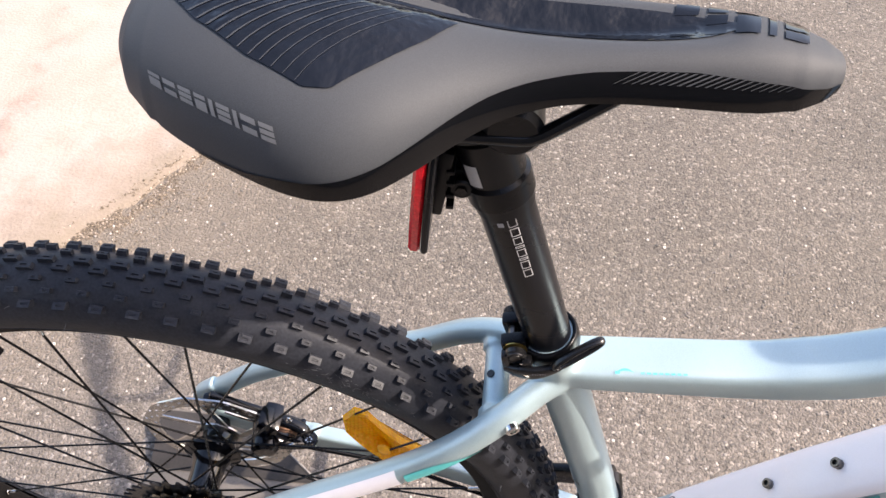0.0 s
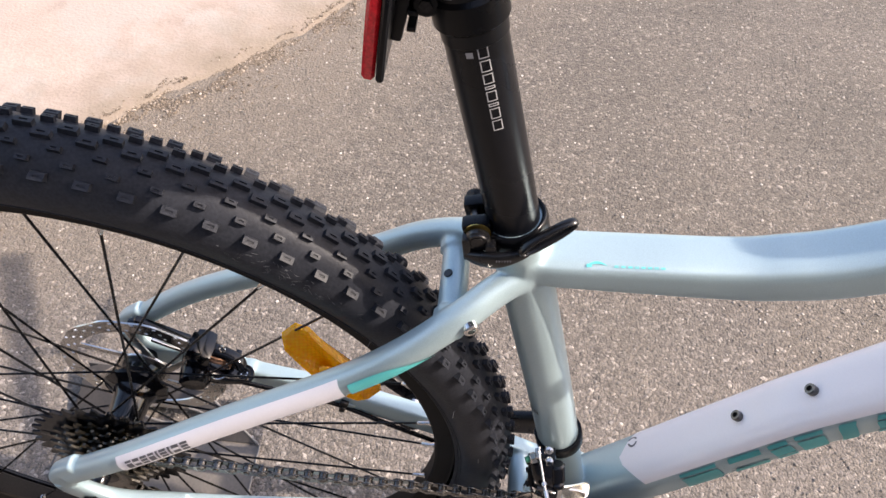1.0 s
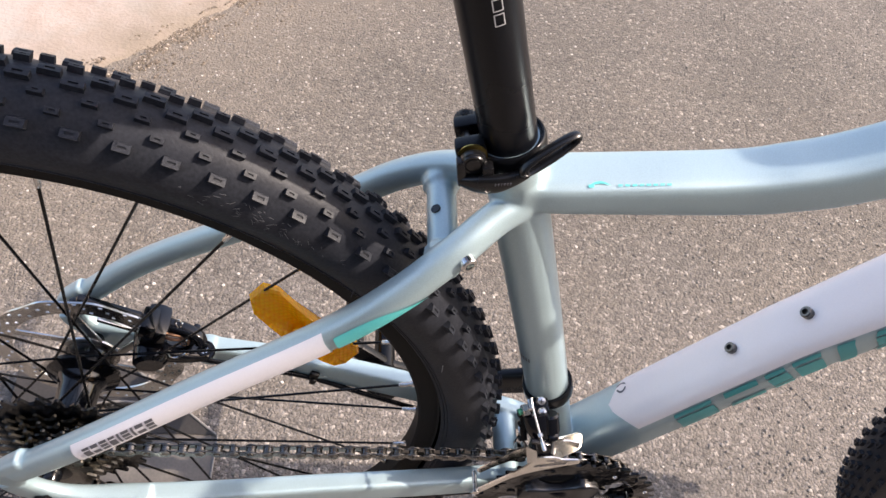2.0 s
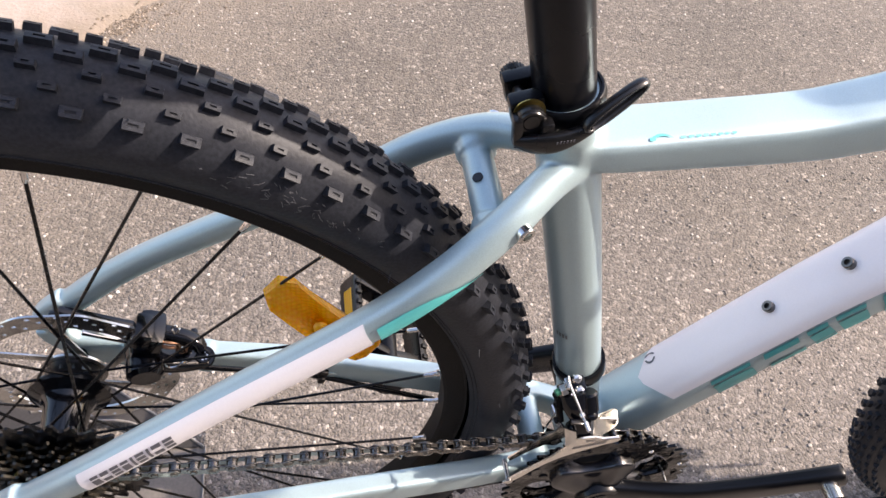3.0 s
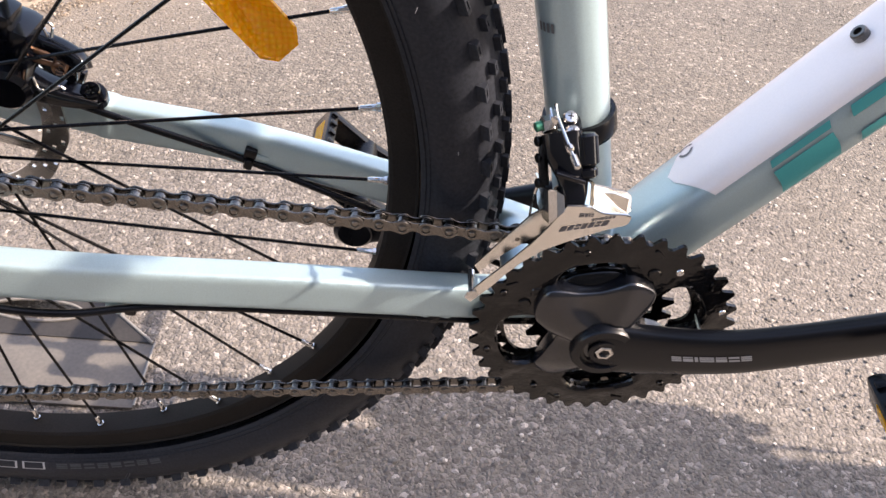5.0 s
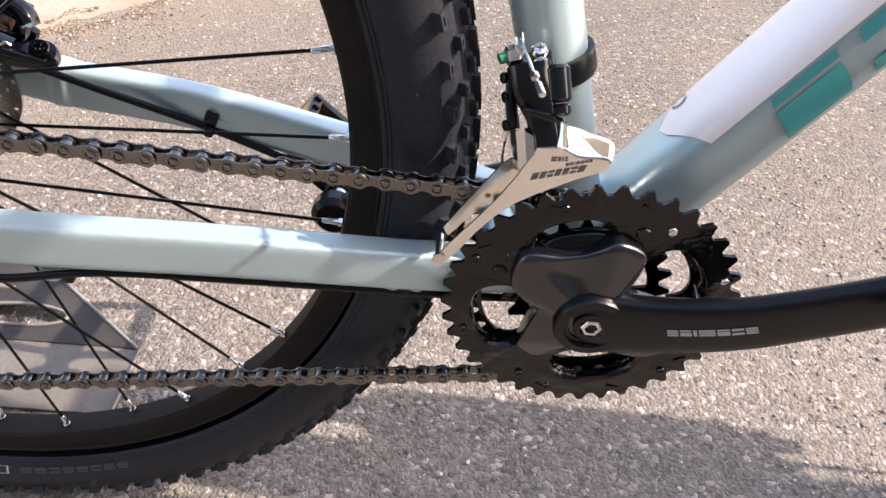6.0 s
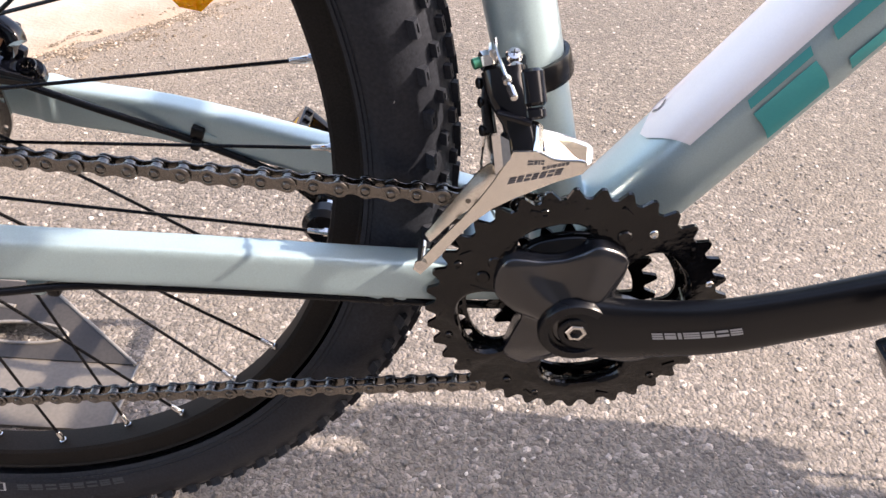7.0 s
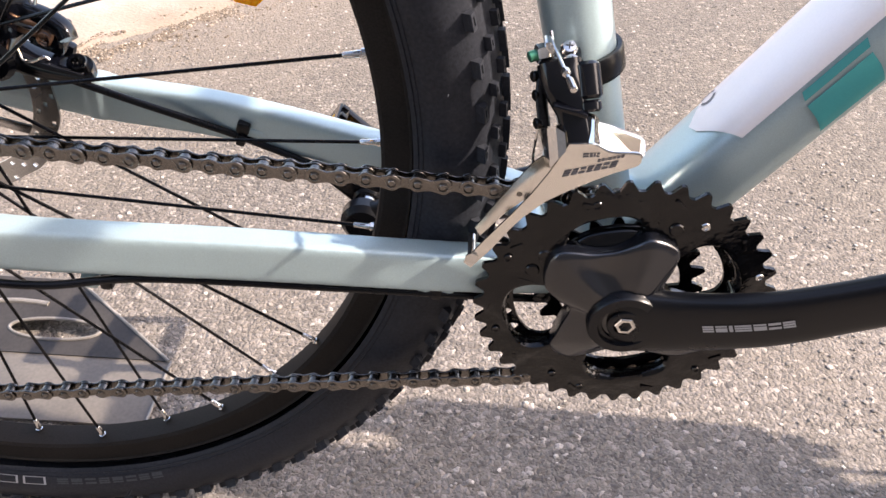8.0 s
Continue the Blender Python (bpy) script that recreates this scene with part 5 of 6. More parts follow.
    sh = Shape().lathe([(0.0200, -0.050), (0.0200, -0.0655), (0.0190, -0.0672), (0.0145, -0.0674), (0.0138, -0.0650), (0.0120, -0.0648), (0.0117, -0.0625), (0.0, -0.0625)], n=48)
    part("arm_boss", sh, MATT, cs)
    sh = Shape().lathe([(0.0095, -0.0620), (0.0095, -0.0662), (0.0088, -0.0668), (0.0062, -0.0668), (0.0060, -0.0640), (0.0001, -0.0640)], n=24)
    part("washer_ring", sh, MATT, cs)
    sh = Shape().lathe([(0.0058, -0.0630), (0.0058, -0.0668), (0.0052, -0.0674), (0.0036, -0.0674), (0.0034, -0.0650), (0.0001, -0.0650)], n=6)
    part("crank_bolt", sh, STEEL, cs, "bright steel socket bolt")
    def level(z, b):
        return 180 - math.degrees(math.asin(math.copysign((abs(z) / b) ** 1.7, z)))
    print_row(lambda u, v: on_tube(path, size, 3.4, u, level(-0.0003 + 0.0046 * v, size(u)[1]), 0.0004), 0.208, (0.022, 0.022, 0.007, 0.031, 0.024, 0.024, 0.024), 0.0036, SILVER_INK, arm, "row of small silver printed bars", "print_mark", 4)
    # left arm
    e = PEDAL_L - BB
    path = spline([Vector((0.006, 0.071, 0.002)), Vector((-0.07, 0.080, -0.0275)), Vector((-0.115, 0.0845, -0.0435)), Vector((e.x, e.y, e.z)), Vector((e.x - 0.010, e.y, e.z - 0.004))], 8)
    left = Shape().sweep(path, size, 3.0, 28)
    left.cyl(e + Vector((-0.002, -0.0085, 0.001)), e + Vector((-0.002, 0.0085, 0.001)), 0.0165, n=32, bevel=0.004)
    part("crank_arm", left, MATT, cs, "dark satin black crank arm")
    part("axle_housing", Shape().cyl((0, -0.060, 0), (0, 0.072, 0), 0.0125, n=28), DARKSTEEL, cs)


build_crankset()


def build_pedal(centre, outwards, roll):
    """A plastic cage pedal with amber reflectors, threaded into the arm."""
    pd = new("pedal")
    pd.parent = bike
    pd.matrix_local = Matrix.Translation(centre) @ rot("Y", roll)
    o = outwards
    sh = Shape().cyl((0, 0.004 * o, 0), (0, 0.024 * o, 0), 0.0075, n=20, bevel=0.001)
    part("pedal_axle", sh, STEEL, pd, "silver pedal axle")
    sh = Shape().cyl((0, 0.018 * o, 0), (0, 0.100 * o, 0), 0.011, n=24, bevel=0.002)
    sh.box((0.020, 0.078, 0.014), Matrix.Translation((0, 0.06 * o, 0)), 0.004)
    # outer frame
    for x in (-0.042, 0.042):
        sh.box((0.010, 0.078, 0.024), Matrix.Translation((x, 0.063 * o, 0)), 0.003)
        for k in range(6):
            sh.box((0.006, 0.005, 0.004), Matrix.Translation((x, (0.032 + 0.0125 * k) * o, 0.0125)), 0.001)
            sh.box((0.006, 0.005, 0.004), Matrix.Translation((x, (0.032 + 0.0125 * k) * o, -0.0125)), 0.001)
    for y in (0.028, 0.099):
        for x in (-0.022, 0.022):
            sh.box((0.046, 0.009, 0.020), Matrix.Translation((x, y * o, 0)) @ rot("Z", (8 if x * y * o > 0 else -8)), 0.003)
    part("pedal_body", sh, BLACK, pd, "black plastic cage pedal body")
    part("pedal_reflector", Shape().box((0.0118, 0.050, 0.0115), Matrix.Translation((-0.0417, 0.063 * o, 0.001)), 0.001), AMBER, pd, "amber reflector")


build_pedal(PEDAL_R, -1, -32)
build_pedal(PEDAL_L + Vector((0, 0, 0.004)), 1, 37)


# ---- chain ----
def build_chain():
    ch = new("chain")
    ch.parent = bike
    ring_c, ring_r = Vector((BB.x + 0.0018, BB.z - 0.0040)), 0.0625
    cog_c, cog_r = Vector((AXLE.x, AXLE.z)), 0.0247
    up_c, lo_c, jr = Vector((-0.398, 0.268)), Vector((-0.425, 0.186)), 0.0215
    pts = []

    def arc(c, r, a0, a1, n):
        for k in range(n + 1):
            a = radians(a0 + (a1 - a0) * k / n)
            pts.append(c + Vector((math.cos(a), math.sin(a))) * r)

    arc(ring_c, ring_r, -88, 88, 40)
    arc(cog_c, cog_r, 96, 245, 24)
    arc(up_c, jr, 60, -75, 14)
    arc(lo_c, jr, 120, 278, 18)
    pts.append(pts[0])
    # walk along in steps of one pitch
    seg = [(pts[i + 1] - pts[i]).length for i in range(len(pts) - 1)]
    total = sum(seg)
    count = int(total / 0.0127) // 2 * 2
    pitch = total / count
    places, acc, i = [], 0.0, 0
    for k in range(count):
        want = k * pitch
        while acc + seg[i] < want:
            acc += seg[i]
            i += 1
        places.append(pts[i].lerp(pts[i + 1], (want - acc) / seg[i]))

    def plate8(w, y, thick):
        """A waisted side plate between two pins, one pitch apart."""
        out = []
        for k in range(13):
            a = radians(90 + 180 * k / 12)
            out.append((w * math.cos(a), w * math.sin(a)))
        out += [(0.0035, -w * 0.80), (0.0064, -w * 0.68), (0.0092, -w * 0.80)]
        for k in range(13):
            a = radians(-90 + 180 * k / 12)
            out.append((0.0127 + w * math.cos(a), w * math.sin(a)))
        out += [(0.0092, w * 0.80), (0.0064, w * 0.68), (0.0035, w * 0.80)]
        return out, y, thick

    def link_mesh(name, outer):
        sh = Shape()
        for side in (-1, 1):
            out, y, th = plate8(0.0046 if outer else 0.0044, (0.0034 if outer else 0.0023) * side, 0.0010)
            sh.plate(out, th, flat_y(y + th / 2), None, 0.0002)
        for x in (0.0, 0.0127):
            if outer:
                sh.cyl((x, -0.0046, 0), (x, 0.0046, 0), 0.0019, n=12, bevel=0.0004)
                sh.lathe([(0.0027, -0.0039), (0.0027, -0.00425), (0.0024, -0.0044), (0.0022, -0.0040)], centre=(x, 0, 0), n=14, closed=True)
            else:
                sh.cyl((x, -0.0019, 0), (x, 0.0019, 0), 0.0039, n=16, bevel=0.0003)
        return mesh_of(name, sh, CHAIN, 30)

    outer_mesh, inner_mesh = link_mesh("outer_link", True), link_mesh("inner_link", False)
    for k in range(count):
        a, b = places[k], places[(k + 1) % count]
        # chain line: ring side to sprocket side
        def depth(p):
            f = min(1.0, max(0.0, (p.x + 0.40) / 0.36))
            low, high = -0.0405, -0.0485 + 0.0125 * f
            return low + (high - low) * min(1.0, max(0.0, (p.y - 0.24) / 0.09))
        A, B = Vector((a.x, depth(a), a.y)), Vector((b.x, depth(b), b.y))
        d = B - A
        ob = new("outer_link" if k % 2 else "inner_link", outer_mesh if k % 2 else inner_mesh)
        ob.parent = ch
        ob.matrix_local = Matrix.Translation(A) @ rot("Y", -math.degrees(math.atan2(d.z, d.x)))
    return up_c, lo_c


UP_J, LO_J = build_chain()


# ---- derailleurs, brake, cables ----
def build_rear_derailleur():
    rd = new("rear_derailleur")
    rd.parent = bike
    hang = Vector((-0.388, -0.071, 0.312))
    part("hanger", Shape().box((0.016, 0.006, 0.050), Matrix.Translation((-0.395, -0.073, 0.322)), 0.003), DARKSTEEL, rd)
    sh = Shape().cyl(hang, hang + Vector((0, -0.022, 0)), 0.0085, n=24, bevel=0.002)
    sh.sweep(spline([hang + Vector((0.012, -0.012, 0.002)), hang + Vector((0.014, -0.014, -0.024)), hang + Vector((0.012, -0.012, -0.050))], 6), lambda t: (0.0085, 0.0085), 4, 16)
    sh.cyl(Vector((UP_J.x + 0.014, -0.066, UP_J.y + 0.010)), Vector((UP_J.x + 0.014, -0.090, UP_J.y + 0.010)), 0.0125, n=24, bevel=0.002)
    part("derailleur_body", sh, BLACK, rd, "black rear derailleur body")
    for k in range(3):
        p = hang + Vector((-0.001 - 0.004 * k, -0.018, 0.010 - 0.022 * k))
        sh = Shape().cyl(p, p + Vector((0, -0.004, 0.003)), 0.0026, n=12, bevel=0.0005)
        sh.cyl(p + Vector((0, 0.010, -0.006)), p, 0.0016, n=10)
        part("derailleur_screw", sh, ROTOR, rd, "bright adjusting screw")
    for y in (-0.0415, -0.0565):
        o = []
        d = (LO_J - UP_J)
        nrm = Vector((-d.y, d.x)).normalized()
        for c, s in ((UP_J, -1), (LO_J, 1)):
            a0 = math.atan2((d * s).y, (d * s).x)
            for k in range(9):
                a = a0 - math.pi / 2 + math.pi * k / 8
                o.append(tuple(c + Vector((math.cos(a), math.sin(a))) * 0.0125))
        part("cage_plate", Shape().plate(o, 0.0018, flat_y(y), None, 0.0003), BLACK, rd)
    for c in (UP_J, LO_J):
        p = toothed(11, 0.0180, 0.0225, 0.2)
        m = Matrix.Translation((c.x, -0.0478, c.y)) @ rot("X", 90)
        sh = Shape().plate(p, 0.0022, m, [(0.004 * math.cos(math.atan2(y, x)), 0.004 * math.sin(math.atan2(y, x))) for x, y in p])
        part("jockey_wheel", sh, BLACK, rd)
        part("pulley_bolt", Shape().cyl((c.x, -0.040, c.y), (c.x, -0.0605, c.y), 0.0042, n=12, bevel=0.0005), STEEL, rd)


build_rear_derailleur()


def build_front_derailleur():
    fd = new("front_derailleur")
    fd.parent = bike
    o = on_seat_tube(0.4085)
    m = Matrix.Translation(o) @ ST_DIR.to_track_quat("Z", "Y").to_matrix().to_4x4()
    prof = [(0.0172, -0.0062), (0.0194, -0.0062), (0.0200, -0.005), (0.0200, 0.005), (0.0194, 0.0062), (0.0172, 0.0062)]
    part("clamp_band", Shape().lathe(prof, axis="Z", n=40, closed=True, matrix=m), BLACK, fd, "black clamp band round the seat tube")
    # body: a waisted arm hanging from the band
    sh = Shape().sweep(spline([(-0.0480, -0.0310, 0.4200), (-0.0460, -0.0360, 0.4135), (-0.0410, -0.0420, 0.4035), (-0.0378, -0.0462, 0.3935), (-0.0365, -0.0480, 0.3865)], 6), lambda t: (float(np.interp(t, [0, 0.3, 0.55, 0.8, 1], [0.0086, 0.0080, 0.0060, 0.0066, 0.0080])), float(np.interp(t, [0, 0.3, 0.55, 0.8, 1], [0.0102, 0.0094, 0.0070, 0.0074, 0.0088]))), 3.0, 24)
    sh.box((0.014, 0.012, 0.009), Matrix.Translation((-0.0435, -0.0260, 0.4185)) @ rot("Y", -15), 0.002)
    part("derailleur_body", sh, GLOSS, fd, "black front derailleur body")
    part("pivot_barrel", Shape().cyl((-0.0475, -0.0462, 0.3915), (-0.0275, -0.0472, 0.3895), 0.0058, n=24, bevel=0.0012), GLOSS, fd)
    part("pivot_pin", Shape().cyl((-0.0275, -0.0472, 0.3895), (-0.0262, -0.0473, 0.3894), 0.0026, n=14, bevel=0.0004), STEEL, fd, "bright pivot pin end")
    part("body_ledge", Shape().box((0.0165, 0.0040, 0.0024), Matrix.Translation((-0.0425, -0.0490, 0.4065)) @ rot("Y", 14), 0.0008), GLOSS, fd)
    sh = Shape().cyl((-0.0368, -0.0330, 0.4225), (-0.0338, -0.0415, 0.4085), 0.0066, n=24, bevel=0.0015)
    part("pivot_housing", sh, GLOSS, fd)
    part("housing_cap", Shape().cyl((-0.0338, -0.0417, 0.4082), (-0.0328, -0.0444, 0.4035), 0.0058, n=24, bevel=0.0012), GLOSS, fd)
    # parallelogram links on the wheel's side
    for x, y0, z0, x1, y1, z1 in ((-0.0545, -0.0285, 0.4130, -0.0520, -0.0400, 0.3930), (-0.0530, -0.0245, 0.4075, -0.0505, -0.0340, 0.3890)):
        sh = Shape().sweep(spline([(x, y0, z0), ((x + x1) / 2 - 0.001, (y0 + y1) / 2, (z0 + z1) / 2), (x1, y1, z1)], 4), lambda t: (0.0030, 0.0026), 4, 14)
        part("link_arm", sh, DARKSTEEL, fd)
    for p in ((-0.0565, -0.0290, 0.4125), (-0.0550, -0.0330, 0.4050), (-0.0535, -0.0395, 0.3940)):
        part("link_rivet", Shape().cyl(p, (p[0] - 0.0030, p[1] - 0.0012, p[2]), 0.0027, n=14, bevel=0.0006), DARKSTEEL, fd)
    for x, y, z in ((-0.0435, -0.0240, 0.4250), (-0.0426, -0.0325, 0.4222)):
        up = Vector((-0.05, -0.55, 0.83)).normalized()
        p = Vector((x, y, z))
        m = Matrix.Translation(p) @ up.to_track_quat("Z", "Y").to_matrix().to_4x4()
        sh = Shape().lathe([(0.0020, -0.0070), (0.0022, -0.0030), (0.0037, -0.0022), (0.0040, -0.0006), (0.0030, 0.0012), (0.0001, 0.0017)], axis="Z", n=18, matrix=m)
        screw = part("limit_screw", sh, STEEL, fd, "bright cross-head screw")
        cross = Shape().box((0.0032, 0.0006, 0.0008), m @ Matrix.Translation((0, 0, 0.0013)), 0)
        cross.box((0.0006, 0.0032, 0.0008), m @ Matrix.Translation((0, 0, 0.00134)), 0)
        part("screw_slot", cross, DARKSTEEL, screw)
    sh = Shape().box((0.0032, 0.0085, 0.0150), Matrix.Translation((-0.0525, -0.0300, 0.4240)) @ rot("Y", -14), 0.001)
    sh.cyl((-0.0535, -0.0308, 0.4250), (-0.0590, -0.0325, 0.4242), 0.0046, n=6, bevel=0.0008)
    part("cable_anchor", sh, STEEL, fd, "bright cable anchor plate and nut")
    sh = Shape().tube([(-0.0528, -0.0255, 0.4325), (-0.0522, -0.0310, 0.4300), (-0.0500, -0.0420, 0.4282), (-0.0476, -0.0538, 0.4264), (-0.0449, -0.0638, 0.4242)], 0.0009, 8, 6)
    sh.cyl((-0.0466, -0.0575, 0.4257), (-0.0447, -0.0645, 0.4240), 0.0017, n=10, bevel=0.0004)
    sh.cyl((-0.0482, -0.0515, 0.4269), (-0.0473, -0.0548, 0.4262), 0.0020, n=10, bevel=0.0005)
    part("cable_end", sh, STEEL, fd, "bright crimped cable end")
    part("anchor_nut", Shape().cyl((-0.0588, -0.0325, 0.4243), (-0.0622, -0.0338, 0.4234), 0.0026, n=14, bevel=0.0004), GREENB, fd, "green-tinted bolt end")

    def strip(rows, thick):
        """A bent sheet between two edges: pairs of points."""
        a = [[Vector(p) for p in r] for r in rows]
        out = []
        for k, (p, q) in enumerate(a):
            nx = a[min(k + 1, len(a) - 1)][0] - a[max(k - 1, 0)][0]
            n = nx.cross(q - p).normalized() * thick
            if n.y > 0:
                n = -n
            out.append([p, p + n, q + n, q])
        return Shape().grid(out, True, False, True)

    y = -0.0545
    tail = [((-0.0850, y, 0.3200), (-0.0810, y, 0.3165)), ((-0.0760, y, 0.3340), (-0.0715, y, 0.3295)), ((-0.0680, y, 0.3455), (-0.0640, y, 0.3420)), ((-0.0620, y, 0.3540), (-0.0575, y, 0.3510)), ((-0.0550, y, 0.3650), (-0.0480, y, 0.3610)), ((-0.0490, y, 0.3760), (-0.0380, y, 0.3680)), ((-0.0435, y, 0.3880), (-0.0270, y, 0.3745)), ((-0.0415, y, 0.3930), (-0.0190, y, 0.3790)), ((-0.0300, y, 0.3938), (-0.0140, y, 0.3812)), ((-0.0220, y, 0.3903), (-0.0105, y, 0.3828)), ((-0.0100, y, 0.3905), (-0.0085, y, 0.3840)), ((-0.0080, y, 0.3890), (-0.0076, y, 0.3858))]
    part("outer_cage", strip(tail, 0.0013), CAGE, fd, "bright steel outer cage plate")
    # the two upright lugs and the folded top
    part("cage_lug", strip([((-0.0535, -0.0250, 0.3890), (-0.0490, -0.0270, 0.3700)), ((-0.0525, -0.0400, 0.3930), (-0.0480, -0.0430, 0.3730)), ((-0.0505, -0.0480, 0.3965), (-0.0470, -0.0540, 0.3790)), ((-0.0475, -0.0505, 0.3985), (-0.0448, -0.0550, 0.3850)), ((-0.0440, -0.0510, 0.3960), (-0.0425, -0.0550, 0.3890))], 0.0012), STEEL, fd, "bright folded rear lug")
    part("cage_lug", strip([((-0.0325, -0.0440, 0.4030), (-0.0312, -0.0545, 0.3900)), ((-0.0310, -0.0460, 0.4035), (-0.0300, -0.0548, 0.3905)), ((-0.0293, -0.0455, 0.4010), (-0.0288, -0.0540, 0.3900))], 0.0012), STEEL, fd)
    part("cage_bridge", strip([((-0.0285, -0.0410, 0.3960), (-0.0290, -0.0520, 0.3850)), ((-0.0200, -0.0375, 0.3925), (-0.0205, -0.0490, 0.3815)), ((-0.0110, -0.0330, 0.3875), (-0.0120, -0.0450, 0.3790)), ((-0.0045, -0.0298, 0.3838), (-0.0055, -0.0410, 0.3780)), ((-0.0018, -0.0300, 0.3815), (-0.0028, -0.0385, 0.3785))], 0.0012), CAGE, fd, "bright folded steel bridge")
    part("bridge_edge", Shape().tube([(-0.0285, -0.0412, 0.3962), (-0.0200, -0.0377, 0.3927), (-0.0110, -0.0332, 0.3877), (-0.0045, -0.0300, 0.3840), (-0.0018, -0.0303, 0.3815), (-0.0024, -0.0372, 0.3795)], 0.0010, 8, 5), STEEL, fd)
    part("cage_edge", Shape().tube([(-0.0295, -0.0556, 0.3935), (-0.0220, -0.0556, 0.3902), (-0.0100, -0.0556, 0.3902), (-0.0078, -0.0556, 0.3880)], 0.0006, 6, 5), STEEL, fd)
    y = -0.0395
    part("inner_cage", strip([((-0.0800, y, 0.331), (-0.0770, y, 0.326)), ((-0.070, y, 0.348), (-0.065, y, 0.342)), ((-0.055, y, 0.372), (-0.047, y, 0.360)), ((-0.035, y, 0.3915), (-0.030, y, 0.372)), ((-0.015, y, 0.3920), (-0.012, y, 0.378)), ((-0.006, y, 0.3890), (-0.005, y, 0.380))], 0.0013), CAGE, fd, "bright steel inner cage plate")
    sh = Shape().cyl((-0.081, -0.0555, 0.3235), (-0.081, -0.0385, 0.3235), 0.0022, n=12)
    sh.cyl((-0.081, -0.0560, 0.3235), (-0.081, -0.0572, 0.3235), 0.0034, n=12)
    part("cage_screw", sh, STEEL, fd)
    tilt = radians(17)
    face = lambda u, v: Vector((-0.0425 + u * math.cos(tilt) + 0.25 * v * 0.0036, -0.0561, 0.3755 + u * math.sin(tilt) + 0.0036 * v))
    print_row(face, 0.0, (0.0034, 0.0028, 0.0028, 0.0028, 0.0028, 0.0028, 0.0032), 0.0007, GREY_INK, fd, "row of small dark printed bars", "print_mark", 1)
    face = lambda u, v: Vector((-0.0275 + u * math.cos(tilt), -0.0561, 0.3846 + u * math.sin(tilt) + 0.0015 * v))
    print_row(face, 0.0, (0.0015, 0.0015, 0.0005, 0.0018, 0.0015, 0.0015, 0.0015), 0.0004, GREY_INK, fd, "", "print_mark", 0)
    face = lambda u, v: Vector((-0.0345 + u, -0.0561, 0.3868 + 0.10 * u + 0.0022 * v))
    print_row(face, 0.0, (0.0026, 0.0014, 0.0008, 0.0014), 0.0004, GREY_INK, fd, "", "print_mark", 0)
    part("gear_cable", Shape().tube([(-0.0505, -0.036, 0.425), (-0.053, -0.03, 0.36), (-0.03, -0.01, 0.30)], 0.0008, 6, 6), STEEL, fd)


build_front_derailleur()


